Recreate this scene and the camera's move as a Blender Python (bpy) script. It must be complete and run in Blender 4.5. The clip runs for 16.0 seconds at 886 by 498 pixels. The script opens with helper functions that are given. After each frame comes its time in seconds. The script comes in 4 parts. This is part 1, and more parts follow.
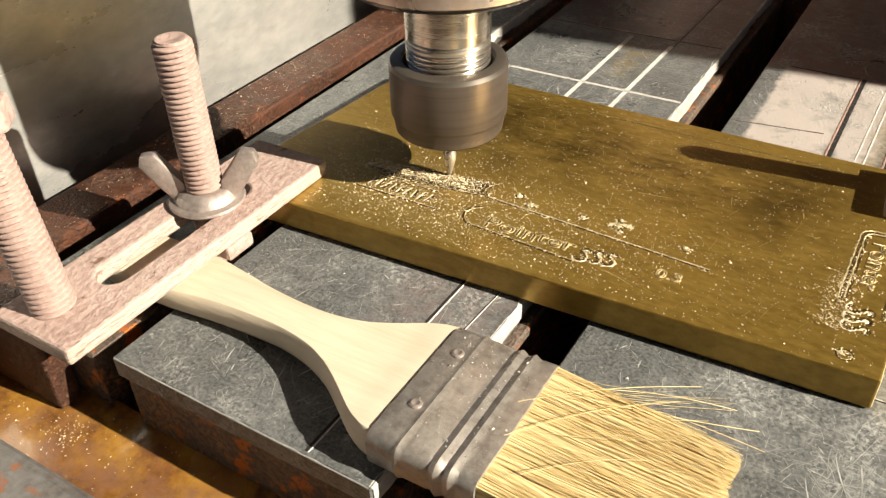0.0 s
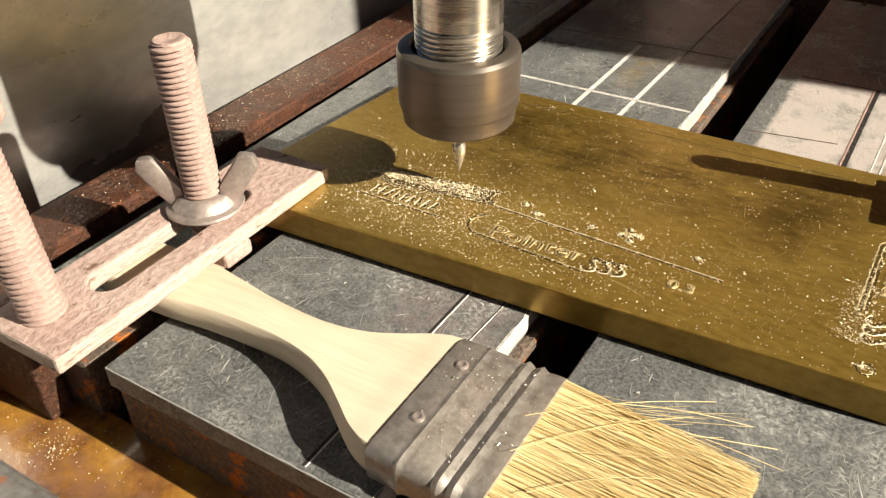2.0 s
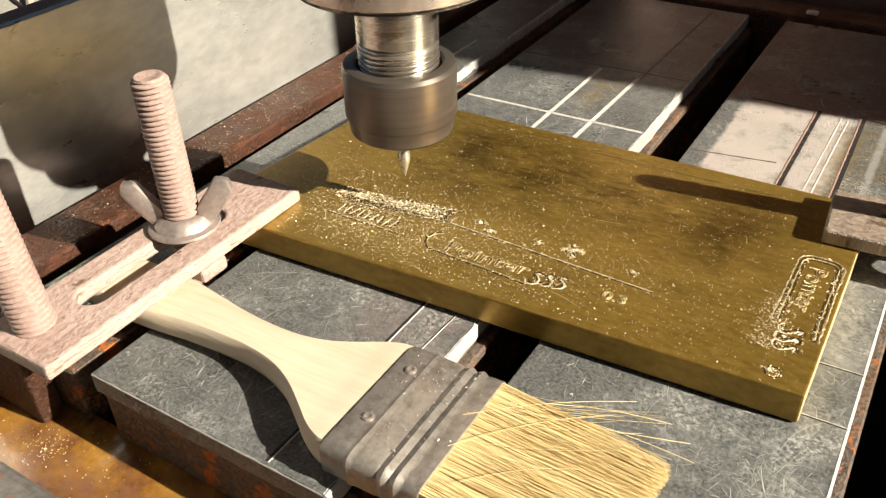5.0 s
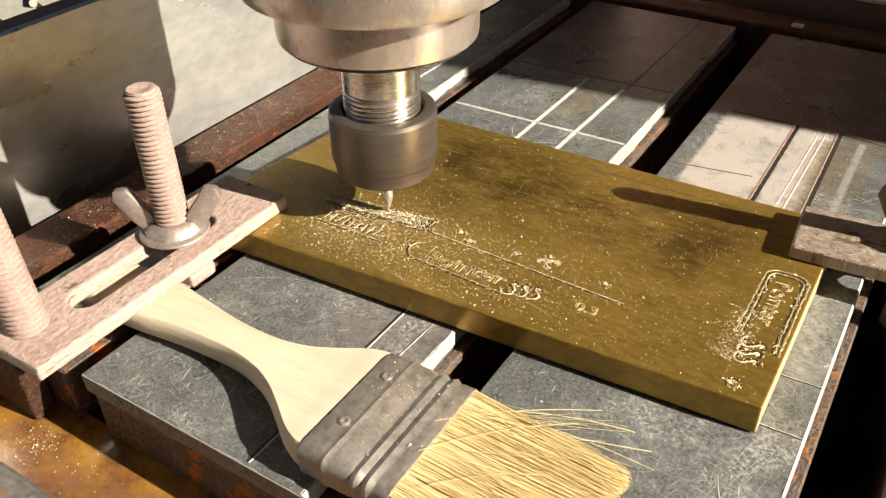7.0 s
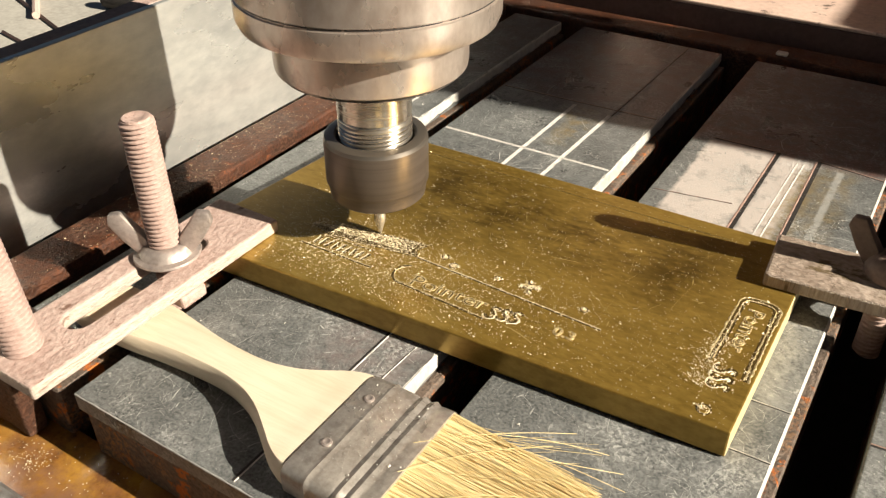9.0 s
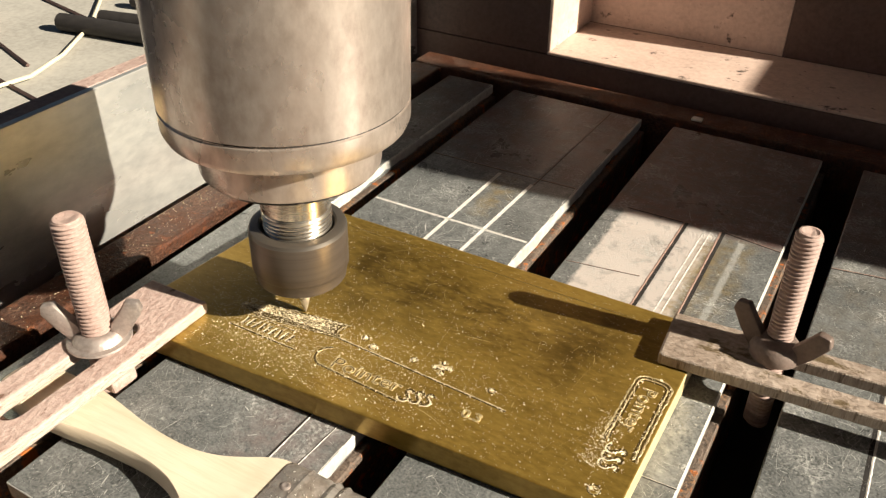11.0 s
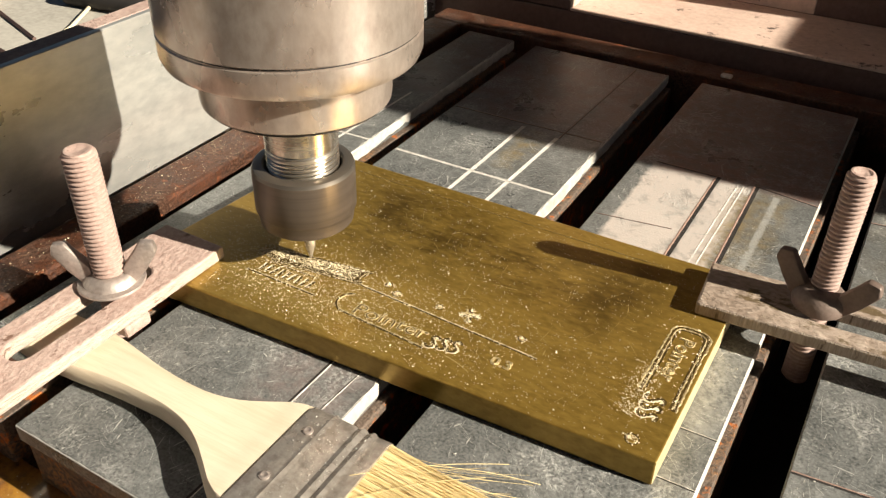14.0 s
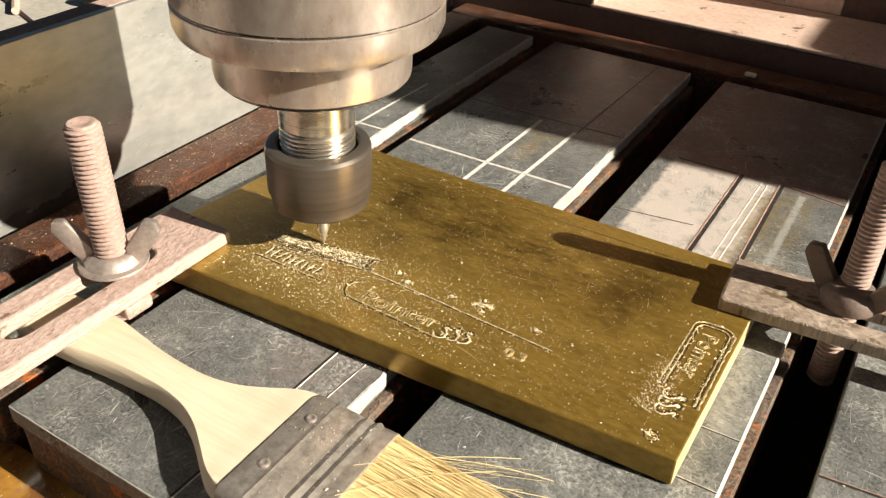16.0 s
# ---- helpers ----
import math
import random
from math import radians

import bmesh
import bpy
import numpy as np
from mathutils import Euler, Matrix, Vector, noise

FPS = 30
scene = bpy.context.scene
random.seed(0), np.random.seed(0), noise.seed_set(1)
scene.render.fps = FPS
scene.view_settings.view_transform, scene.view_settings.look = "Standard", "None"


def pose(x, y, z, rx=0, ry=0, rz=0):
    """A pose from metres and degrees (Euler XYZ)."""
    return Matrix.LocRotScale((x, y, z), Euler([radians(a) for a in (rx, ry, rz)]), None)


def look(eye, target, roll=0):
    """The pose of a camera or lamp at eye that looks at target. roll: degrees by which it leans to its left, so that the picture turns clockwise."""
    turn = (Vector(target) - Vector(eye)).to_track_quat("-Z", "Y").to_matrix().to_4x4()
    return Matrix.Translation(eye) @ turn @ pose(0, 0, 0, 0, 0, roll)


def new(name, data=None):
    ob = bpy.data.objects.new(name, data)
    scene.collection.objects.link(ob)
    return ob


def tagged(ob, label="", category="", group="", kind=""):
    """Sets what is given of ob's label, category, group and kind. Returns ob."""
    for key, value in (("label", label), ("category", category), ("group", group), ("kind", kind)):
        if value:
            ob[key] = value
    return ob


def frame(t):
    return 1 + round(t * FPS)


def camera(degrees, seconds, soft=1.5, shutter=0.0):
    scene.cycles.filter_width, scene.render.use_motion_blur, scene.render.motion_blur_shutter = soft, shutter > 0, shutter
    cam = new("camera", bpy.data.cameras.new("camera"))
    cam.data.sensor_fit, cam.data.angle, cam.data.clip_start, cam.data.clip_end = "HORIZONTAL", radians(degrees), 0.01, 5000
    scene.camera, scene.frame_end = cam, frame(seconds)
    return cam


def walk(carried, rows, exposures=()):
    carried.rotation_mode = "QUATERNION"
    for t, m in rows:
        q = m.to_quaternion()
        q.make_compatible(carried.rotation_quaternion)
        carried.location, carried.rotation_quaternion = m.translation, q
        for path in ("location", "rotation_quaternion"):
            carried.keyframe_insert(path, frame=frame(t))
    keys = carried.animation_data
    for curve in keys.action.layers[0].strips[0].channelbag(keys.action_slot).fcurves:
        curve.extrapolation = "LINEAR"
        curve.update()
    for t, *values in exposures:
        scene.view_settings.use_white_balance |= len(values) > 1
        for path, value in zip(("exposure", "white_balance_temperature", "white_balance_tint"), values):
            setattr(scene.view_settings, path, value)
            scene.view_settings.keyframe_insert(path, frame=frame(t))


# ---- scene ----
cam = camera(55.6, 16.0, soft=1.3)
PATH = [
    (0, (-0.00966, -0.13398, 0.12222), (-0.13862, 0.06848, -0.05772), -1.88),
    (0.5, (-0.00933, -0.13140, 0.12104), (-0.13938, 0.07112, -0.05805), -1.83),
    (1, (-0.00974, -0.13137, 0.12101), (-0.14074, 0.07175, -0.05671), -1.85),
    (1.5, (-0.01077, -0.13154, 0.11927), (-0.14194, 0.07218, -0.05763), -1.68),
    (2, (-0.01186, -0.13095, 0.11737), (-0.14356, 0.07385, -0.05787), -1.62),
    (2.5, (-0.01250, -0.13111, 0.11766), (-0.14450, 0.07447, -0.05644), -1.55),
    (3, (-0.01365, -0.13439, 0.11749), (-0.14682, 0.07065, -0.05637), -1.43),
    (3.5, (-0.01326, -0.13373, 0.11847), (-0.14739, 0.07208, -0.05374), -1.23),
    (4, (-0.00916, -0.13362, 0.12131), (-0.14333, 0.07270, -0.05023), -1.35),
    (4.5, (-0.00352, -0.13451, 0.12490), (-0.13616, 0.07120, -0.04856), -2.04),
    (5, (0.00436, -0.13635, 0.12896), (-0.12855, 0.06942, -0.04423), -2.04),
    (5.2, (0.00682, -0.13624, 0.12900), (-0.12673, 0.07037, -0.04269), -1.79),
    (7.5, (0.01210, -0.13716, 0.13902), (-0.12004, 0.06716, -0.03645), -1.11),
    (8, (0.01442, -0.13748, 0.14088), (-0.11820, 0.06703, -0.03402), -1.06),
    (10.3, (0.01933, -0.13764, 0.15445), (-0.11367, 0.07259, -0.01322), 0.13),
    (10.5, (0.02343, -0.13477, 0.16097), (-0.10749, 0.07670, -0.00679), 0.05),
    (11, (0.02835, -0.13239, 0.16772), (-0.09570, 0.08391, 0.00090), 0.56),
    (11.5, (0.02920, -0.13086, 0.16423), (-0.09109, 0.08852, -0.00131), 1.00),
    (12, (0.02878, -0.13039, 0.15761), (-0.09183, 0.08959, -0.00689), 1.06),
    (12.5, (0.02662, -0.13120, 0.15397), (-0.09195, 0.08578, -0.01592), 1.33),
    (13, (0.02797, -0.13489, 0.15435), (-0.08926, 0.07901, -0.02031), 1.38),
    (13.5, (0.02679, -0.13378, 0.15448), (-0.09085, 0.08076, -0.01911), 1.46),
    (14, (0.02167, -0.13304, 0.15248), (-0.10211, 0.07940, -0.01941), 0.95),
    (14.5, (0.02141, -0.13242, 0.14657), (-0.10358, 0.08001, -0.02445), 1.91),
    (15, (0.02122, -0.13138, 0.14601), (-0.10490, 0.08144, -0.02370), 1.87),
    (15.5, (0.02098, -0.12979, 0.14300), (-0.10671, 0.08264, -0.02602), 1.77),
    (16, (0.01969, -0.13019, 0.14269), (-0.10874, 0.08180, -0.02632), 1.71),
]
walk(cam, [(t, look(eye, target, roll)) for t, eye, target, roll in PATH])

# ---- light ----
world = bpy.data.worlds.new("world")
scene.world = world
world.use_nodes = True
wn = world.node_tree
sky = wn.nodes.new("ShaderNodeTexSky")
sky.sky_type, sky.sun_disc = "NISHITA", False
SUN = Vector((0.079, 0.0095, 0.0457)).normalized()
sky.sun_elevation = math.asin(SUN.z)
sky.sun_rotation = math.atan2(SUN.x, SUN.y)
wn.links.new(sky.outputs[0], wn.nodes["Background"].inputs[0])
wn.nodes["Background"].inputs[1].default_value = 0.012
sun = new("sun", bpy.data.lights.new("sun", "SUN"))
sun.data.energy, sun.data.angle, sun.data.color = 5.0, radians(0.6), (1.0, 0.905, 0.74)
sun.matrix_world = look(SUN * 3, (0, 0, 0))
scene.view_settings.exposure = 1.16


# ---- materials ----
def mat(name, base, rough=0.5, metal=0.0, dark=None, light=None, scale=40.0, detail=6.0, bump=0.1, bump_scale=400.0,
        stretch=(1, 1, 1), rough_var=0.15, spots=None, spot_at=0.62, spot_scale=25.0, scratch=None, scratch_amount=0.0,
        spec=0.5, coat=0.0, bump_dist=0.0003, grit=0.45, grit_scale=None, island=0.0, scuff=None, films=()):
    """A surface with large stains, fine grain and optional spots and scratches."""
    m = bpy.data.materials.new(name)
    m.use_nodes = True
    nt = m.node_tree
    n, l = nt.nodes, nt.links
    b = n["Principled BSDF"]
    tc = n.new("ShaderNodeTexCoord")
    mp = n.new("ShaderNodeMapping")
    mp.inputs["Scale"].default_value = stretch
    l.new(tc.outputs["Object"], mp.inputs[0])

    def noise_tex(s, d=detail, r=0.6):
        t = n.new("ShaderNodeTexNoise")
        t.inputs["Scale"].default_value, t.inputs["Detail"].default_value, t.inputs["Roughness"].default_value = s, d, r
        l.new(mp.outputs[0], t.inputs["Vector"])
        return t

    def ramp(src, a, c):
        r = n.new("ShaderNodeMapRange")
        r.inputs[1].default_value, r.inputs[2].default_value = a, c
        l.new(src, r.inputs[0])
        return r.outputs[0]

    def mix(f, a, c):
        x = n.new("ShaderNodeMix")
        x.data_type = "RGBA"
        if isinstance(f, float):
            x.inputs[0].default_value = f
        else:
            l.new(f, x.inputs[0])
        for i, v in ((6, a), (7, c)):
            if isinstance(v, tuple):
                x.inputs[i].default_value = (*v, 1)
            else:
                l.new(v, x.inputs[i])
        return x.outputs[2]

    big = noise_tex(scale)
    fine = noise_tex(bump_scale, 5)
    dark = dark or tuple(v * 0.6 for v in base)
    light = light or tuple(min(1, v * 1.3) for v in base)
    col = mix(ramp(big.outputs[0], 0.3, 0.7), dark, light)
    col = mix(0.35, col, base)
    mid = ramp(noise_tex(grit_scale or scale * 6, 8, 0.7).outputs[0], 0.36, 0.66)
    gm = n.new("ShaderNodeMath")
    gm.operation = "MULTIPLY"
    gm.inputs[1].default_value = grit
    l.new(mid, gm.inputs[0])
    col = mix(gm.outputs[0], col, dark)
    if island:
        geo = n.new("ShaderNodeNewGeometry")
        im = n.new("ShaderNodeMath")
        im.operation = "MULTIPLY"
        im.inputs[1].default_value = island
        l.new(geo.outputs["Random Per Island"], im.inputs[0])
        col = mix(im.outputs[0], col, light)
    col = mix(ramp(fine.outputs[0], 0.35, 0.9), col, light)
    height = fine.outputs[0]
    if spots:
        sp = noise_tex(spot_scale, 9, 0.7)
        col = mix(ramp(sp.outputs[0], spot_at, spot_at + 0.06), col, spots)
    def product(a, c):
        x = n.new("ShaderNodeMath")
        x.operation = "MULTIPLY"
        l.new(a, x.inputs[0])
        if isinstance(c, float):
            x.inputs[1].default_value = c
        else:
            l.new(c, x.inputs[1])
        return x.outputs[0]

    for k, (film, x0, x1, y0, y1, soft, amount, patch) in enumerate(films):
        wob = n.new("ShaderNodeTexNoise")
        wob.inputs["Scale"].default_value, wob.inputs["Detail"].default_value = 0.25 / soft, 8.0
        l.new(tc.outputs["Object"], wob.inputs["Vector"])
        va = n.new("ShaderNodeVectorMath")
        va.operation = "MULTIPLY_ADD"
        va.inputs[1].default_value = (soft * 4, soft * 4, 0)
        l.new(wob.outputs["Color"], va.inputs[0])
        l.new(tc.outputs["Object"], va.inputs[2])
        sx = n.new("ShaderNodeSeparateXYZ")
        l.new(va.outputs[0], sx.inputs[0])
        o = soft * 2
        f = product(ramp(sx.outputs[0], x0 + o - soft, x0 + o + soft), ramp(sx.outputs[0], x1 + o + soft, x1 + o - soft))
        f = product(f, product(ramp(sx.outputs[1], y0 + o - soft, y0 + o + soft), ramp(sx.outputs[1], y1 + o + soft, y1 + o - soft)))
        f = product(f, ramp(noise_tex(90 + 37 * k, 8, 0.7).outputs[0], patch - 0.12, patch + 0.12))
        col = mix(product(f, amount), col, film)
    if scuff:
        f = product(ramp(noise_tex(55, 5, 0.6).outputs[0], 0.49, 0.66), ramp(noise_tex(900, 9, 0.75).outputs[0], 0.47, 0.60))
        col = mix(product(f, scuff[3]), col, scuff[:3])
        height = mix(f, fine.outputs[0], (1.0, 1.0, 1.0))
    if scratch:
        total = None
        for k, (ang, sc) in enumerate(((0.35, 130), (1.9, 170), (2.6, 110), (0.9, 220))):
            m2 = n.new("ShaderNodeMapping")
            m2.inputs["Rotation"].default_value = (0, 0, ang)
            m2.inputs["Scale"].default_value = (sc * 0.16, sc * 2.4, 1)
            m2.inputs["Location"].default_value = (k * 3.1, k * 1.7, 0)
            l.new(tc.outputs["Object"], m2.inputs[0])
            t = n.new("ShaderNodeTexNoise")
            t.inputs["Scale"].default_value, t.inputs["Detail"].default_value = 1.0, 2.0
            t.inputs["Distortion"].default_value = 0.6
            l.new(m2.outputs[0], t.inputs["Vector"])
            s = ramp(t.outputs[0], 0.615, 0.66)
            if total is None:
                total = s
            else:
                mm = n.new("ShaderNodeMath")
                mm.operation = "MAXIMUM"
                l.new(total, mm.inputs[0])
                l.new(s, mm.inputs[1])
                total = mm.outputs[0]
        gate = ramp(noise_tex(28, 3).outputs[0], 0.36, 0.60)
        mm = n.new("ShaderNodeMath")
        mm.operation = "MULTIPLY"
        l.new(total, mm.inputs[0])
        l.new(gate, mm.inputs[1])
        m3 = n.new("ShaderNodeMath")
        m3.operation = "MULTIPLY"
        l.new(mm.outputs[0], m3.inputs[0])
        m3.inputs[1].default_value = scratch_amount
        col = mix(m3.outputs[0], col, scratch)
    l.new(col, b.inputs["Base Color"])
    b.inputs["Metallic"].default_value = metal
    b.inputs["Specular IOR Level"].default_value = spec
    b.inputs["Coat Weight"].default_value = coat
    rr = n.new("ShaderNodeMapRange")
    rr.inputs[3].default_value, rr.inputs[4].default_value = max(0.03, rough - rough_var), min(1, rough + rough_var)
    rr.inputs[1].default_value, rr.inputs[2].default_value = 0.3, 0.7
    l.new(big.outputs[0], rr.inputs[0])
    l.new(rr.outputs[0], b.inputs["Roughness"])
    bp = n.new("ShaderNodeBump")
    bp.inputs["Strength"].default_value, bp.inputs["Distance"].default_value = bump, bump_dist
    l.new(height, bp.inputs["Height"])
    l.new(bp.outputs[0], b.inputs["Normal"])
    return m


# Second film paints the reflection along the plate's front left edge.
BRASS = mat("brass", (0.370, 0.232, 0.045), 0.35, 0.62, dark=(0.150, 0.088, 0.013), light=(0.470, 0.312, 0.075), scale=17, stretch=(0.6, 1.3, 1), bump=0.10, bump_scale=500,
            rough_var=0.10, grit=0.5, grit_scale=48, films=(((0.085, 0.050, 0.010), -0.120, -0.020, 0.036, 0.068, 0.008, 0.85, 0.49), ((0.50, 0.375, 0.12), -0.150, -0.070, -0.004, 0.012, 0.006, 0.45, 0.48),
                                                    ((0.12, 0.075, 0.015), -0.040, -0.012, 0.020, 0.070, 0.008, 0.6, 0.54)))
# Plate end facing the sun: its sunlit paleness is put into the colour.
BRASS_END = mat("sunlit_sawn_brass", (0.74, 0.60, 0.34), 0.42, 0.35, scale=120, stretch=(1, 1, 3), bump=0.4, bump_scale=900, grit=0.3)
GREY_RUST = mat("rust_spotted_grey_steel", (0.15, 0.145, 0.14), 0.5, 0.3, dark=(0.05, 0.04, 0.035), light=(0.26, 0.25, 0.24), scale=50, bump=0.6, bump_scale=500,
                spots=(0.34, 0.11, 0.03), spot_at=0.55, spot_scale=75, grit=0.5)
BRASS_CUT = mat("cut_brass", (0.92, 0.76, 0.46), 0.35, 0.35, dark=(0.46, 0.31, 0.10), light=(0.97, 0.88, 0.66), scale=300, bump=0.8, bump_scale=2500, grit=0.3, island=0.7)
BRASS_GROOVE = mat("engraved_groove", (0.11, 0.07, 0.018), 0.5, 0.6, scale=300, bump=0.5, bump_scale=2500)
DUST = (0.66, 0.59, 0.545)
# Reddish stain with the tone of the shaded slat backs put into it.
SHADE_STAIN = (0.165, 0.105, 0.094)
OCHRE = (0.27, 0.19, 0.065)
PALE = (0.44, 0.44, 0.42)
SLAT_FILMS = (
    ((SHADE_STAIN, -0.02, 0.02, 0.15, 0.24, 0.006, 0.6, 0.45),),
    ((SHADE_STAIN, -0.04, 0.04, 0.150, 0.24, 0.006, 0.8, 0.47), (OCHRE, 0.0045, 0.0125, 0.112, 0.140, 0.0022, 0.8, 0.52), (OCHRE, -0.004, 0.010, 0.136, 0.147, 0.0018, 0.7, 0.55), ((0.26, 0.20, 0.19), 0.006, 0.034, -0.030, 0.004, 0.004, 0.55, 0.48),
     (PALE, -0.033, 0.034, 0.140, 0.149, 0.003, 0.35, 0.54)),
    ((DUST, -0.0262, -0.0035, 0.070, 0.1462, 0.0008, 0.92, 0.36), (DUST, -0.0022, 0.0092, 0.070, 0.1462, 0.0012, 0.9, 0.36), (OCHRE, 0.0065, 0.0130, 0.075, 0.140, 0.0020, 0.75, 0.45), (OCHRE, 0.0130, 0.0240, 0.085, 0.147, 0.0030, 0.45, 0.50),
     (PALE, 0.0178, 0.0200, 0.070, 0.1440, 0.0004, 0.7, 0.40), (SHADE_STAIN, -0.04, 0.04, 0.150, 0.24, 0.005, 0.85, 0.45), ((0.20, 0.11, 0.095), -0.036, 0.036, 0.1455, 0.156, 0.0016, 0.75, 0.46), (PALE, 0.022, 0.034, 0.022, 0.062, 0.004, 0.6, 0.50)),
    ((SHADE_STAIN, -0.04, 0.04, 0.153, 0.24, 0.006, 0.7, 0.46), ((0.20, 0.17, 0.13), -0.034, -0.008, 0.09, 0.148, 0.006, 0.4, 0.52)),
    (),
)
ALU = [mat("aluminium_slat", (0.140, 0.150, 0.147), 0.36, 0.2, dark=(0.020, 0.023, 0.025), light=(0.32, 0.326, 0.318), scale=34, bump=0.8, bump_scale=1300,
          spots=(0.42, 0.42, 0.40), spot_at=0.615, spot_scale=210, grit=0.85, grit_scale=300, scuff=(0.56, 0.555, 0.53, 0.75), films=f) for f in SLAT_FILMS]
ALU_EDGE = mat("bright_milled_edge", (0.62, 0.60, 0.555), 0.5, 0.2, scale=160, bump=0.8, dark=(0.34, 0.315, 0.28), light=(0.74, 0.72, 0.67), grit=0.55, grit_scale=600)
SLAT_EDGE = mat("worn_slat_edge", (0.42, 0.42, 0.40), 0.5, 0.2, dark=(0.20, 0.20, 0.19), light=(0.58, 0.57, 0.54), scale=150, bump=0.5)
RUST = mat("rusty_steel", (0.048, 0.020, 0.011), 0.55, 0.2, dark=(0.010, 0.006, 0.005), light=(0.140, 0.044, 0.016), scale=75, bump=1.0, bump_scale=900,
           spots=(0.24, 0.072, 0.022), spot_at=0.60, spot_scale=170, bump_dist=0.0008, grit=0.8, grit_scale=260, scuff=(0.30, 0.19, 0.13, 0.5))
OILY = mat("oily_rust_tray", (0.20, 0.078, 0.016), 0.26, 0.0, dark=(0.050, 0.019, 0.010), light=(0.30, 0.13, 0.026), scale=26, bump=0.5, bump_scale=350,
           coat=0.4, films=(((0.42, 0.22, 0.034), -0.20, -0.06, -0.078, -0.055, 0.006, 0.85, 0.52), ((0.20, 0.105, 0.075), -0.16, -0.08, -0.086, -0.068, 0.005, 0.7, 0.50)), spots=(0.065, 0.036, 0.024), spot_at=0.55, spot_scale=60, grit=0.65, grit_scale=160)
PINK = mat("dusty_primer", (0.45, 0.315, 0.275), 0.75, 0.0, dark=(0.27, 0.165, 0.135), light=(0.57, 0.44, 0.39), scale=50, bump=0.8, bump_scale=700, stretch=(1.0, 0.8, 1),
           spots=(0.16, 0.088, 0.062), spot_at=0.615, spot_scale=150, grit=0.6, grit_scale=420, bump_dist=0.0007)
PINK_EDGE = mat("worn_primer_edge", (0.50, 0.40, 0.34), 0.75, 0.0, dark=(0.30, 0.21, 0.165), light=(0.63, 0.53, 0.46), scale=90, bump=1.0, bump_scale=700, stretch=(1, 0.5, 2.0),
                spots=(0.22, 0.14, 0.105), spot_at=0.59, spot_scale=170, grit=0.6, grit_scale=420, bump_dist=0.0008)
CLAMP_EDGE = mat("bare_clamp_steel", (0.35, 0.275, 0.225), 0.6, 0.2, dark=(0.15, 0.100, 0.066), light=(0.52, 0.43, 0.36), scale=60, bump=1.0, bump_scale=800, stretch=(1, 0.5, 1),
                 spots=(0.13, 0.09, 0.045), spot_at=0.57, spot_scale=130, grit=0.7, grit_scale=420, bump_dist=0.0008)
CLAMP_SIDE = mat("sawn_clamp_side", (0.40, 0.32, 0.26), 0.6, 0.2, dark=(0.17, 0.12, 0.085), light=(0.56, 0.47, 0.40), scale=90, bump=1.0, bump_scale=700, stretch=(3, 3, 0.4),
                 spots=(0.13, 0.09, 0.06), spot_at=0.58, spot_scale=150, grit=0.6, grit_scale=400, bump_dist=0.0008)
NUT_STEEL = mat("dull_zinc", (0.42, 0.36, 0.33), 0.42, 0.6, scale=120, bump=0.4, bump_scale=900)
NUT_DULL = mat("dark_worn_iron", (0.17, 0.125, 0.105), 0.6, 0.2, scale=120, bump=0.5, bump_scale=900)
GALV = mat("galvanised_sheet", (0.62, 0.605, 0.565), 0.31, 0.66, dark=(0.40, 0.41, 0.41), light=(0.74, 0.725, 0.68), scale=16, bump=0.04, bump_scale=220, grit=0.45, grit_scale=80, stretch=(1, 0.6, 1.4),
           scuff=(0.80, 0.79, 0.76, 0.4))
SHED = mat("unseen_shed_grey", (0.055, 0.056, 0.060), 0.8, 0.0, scale=4, bump=0.3, bump_scale=60)
GRIME = mat("black_grease", (0.035, 0.030, 0.027), 0.5, 0.1, scale=90, bump=0.4, spots=(0.28, 0.22, 0.18), spot_at=0.55, spot_scale=160)
SPINDLE = mat("stained_spindle_steel", (0.62, 0.52, 0.45), 0.30, 0.72, dark=(0.34, 0.26, 0.215), light=(0.72, 0.63, 0.56), scale=18, stretch=(1, 1, 0.6),
              bump=0.15, bump_scale=350, spots=(0.13, 0.10, 0.085), spot_at=0.61, spot_scale=60, grit=0.65, grit_scale=75, scuff=(0.72, 0.66, 0.59, 0.4))
POLISHED = mat("turned_steel", (0.56, 0.51, 0.44), 0.24, 0.92, scale=60, stretch=(0.2, 0.2, 6), bump=0.06, bump_scale=300)
BURR = mat("ragged_brass_burr", (0.55, 0.40, 0.15), 0.4, 0.5, dark=(0.10, 0.065, 0.015), light=(0.92, 0.76, 0.44), scale=700, bump=0.8, bump_scale=2500, grit=0.75, grit_scale=1500)
STUD = mat("dusty_threaded_steel", (0.39, 0.275, 0.24), 0.7, 0.0, dark=(0.22, 0.135, 0.112), light=(0.50, 0.375, 0.33), scale=60, bump=0.4, bump_scale=900, grit=0.5, grit_scale=300)
RUST_BAR = mat("orange_rusted_bar", (0.115, 0.080, 0.062), 0.65, 0.2, dark=(0.022, 0.015, 0.012), light=(0.24, 0.18, 0.14), scale=110, bump=1.0, bump_scale=900,
               spots=(0.48, 0.135, 0.020), spot_at=0.55, spot_scale=170, bump_dist=0.0008, grit=0.7, grit_scale=500, scuff=(0.55, 0.24, 0.06, 0.8))
NUT_DARK = mat("spinning_nut_steel", (0.115, 0.092, 0.076), 0.40, 0.5, scale=50, stretch=(0.05, 0.05, 3), bump=0.02, bump_scale=200, grit=0.15)
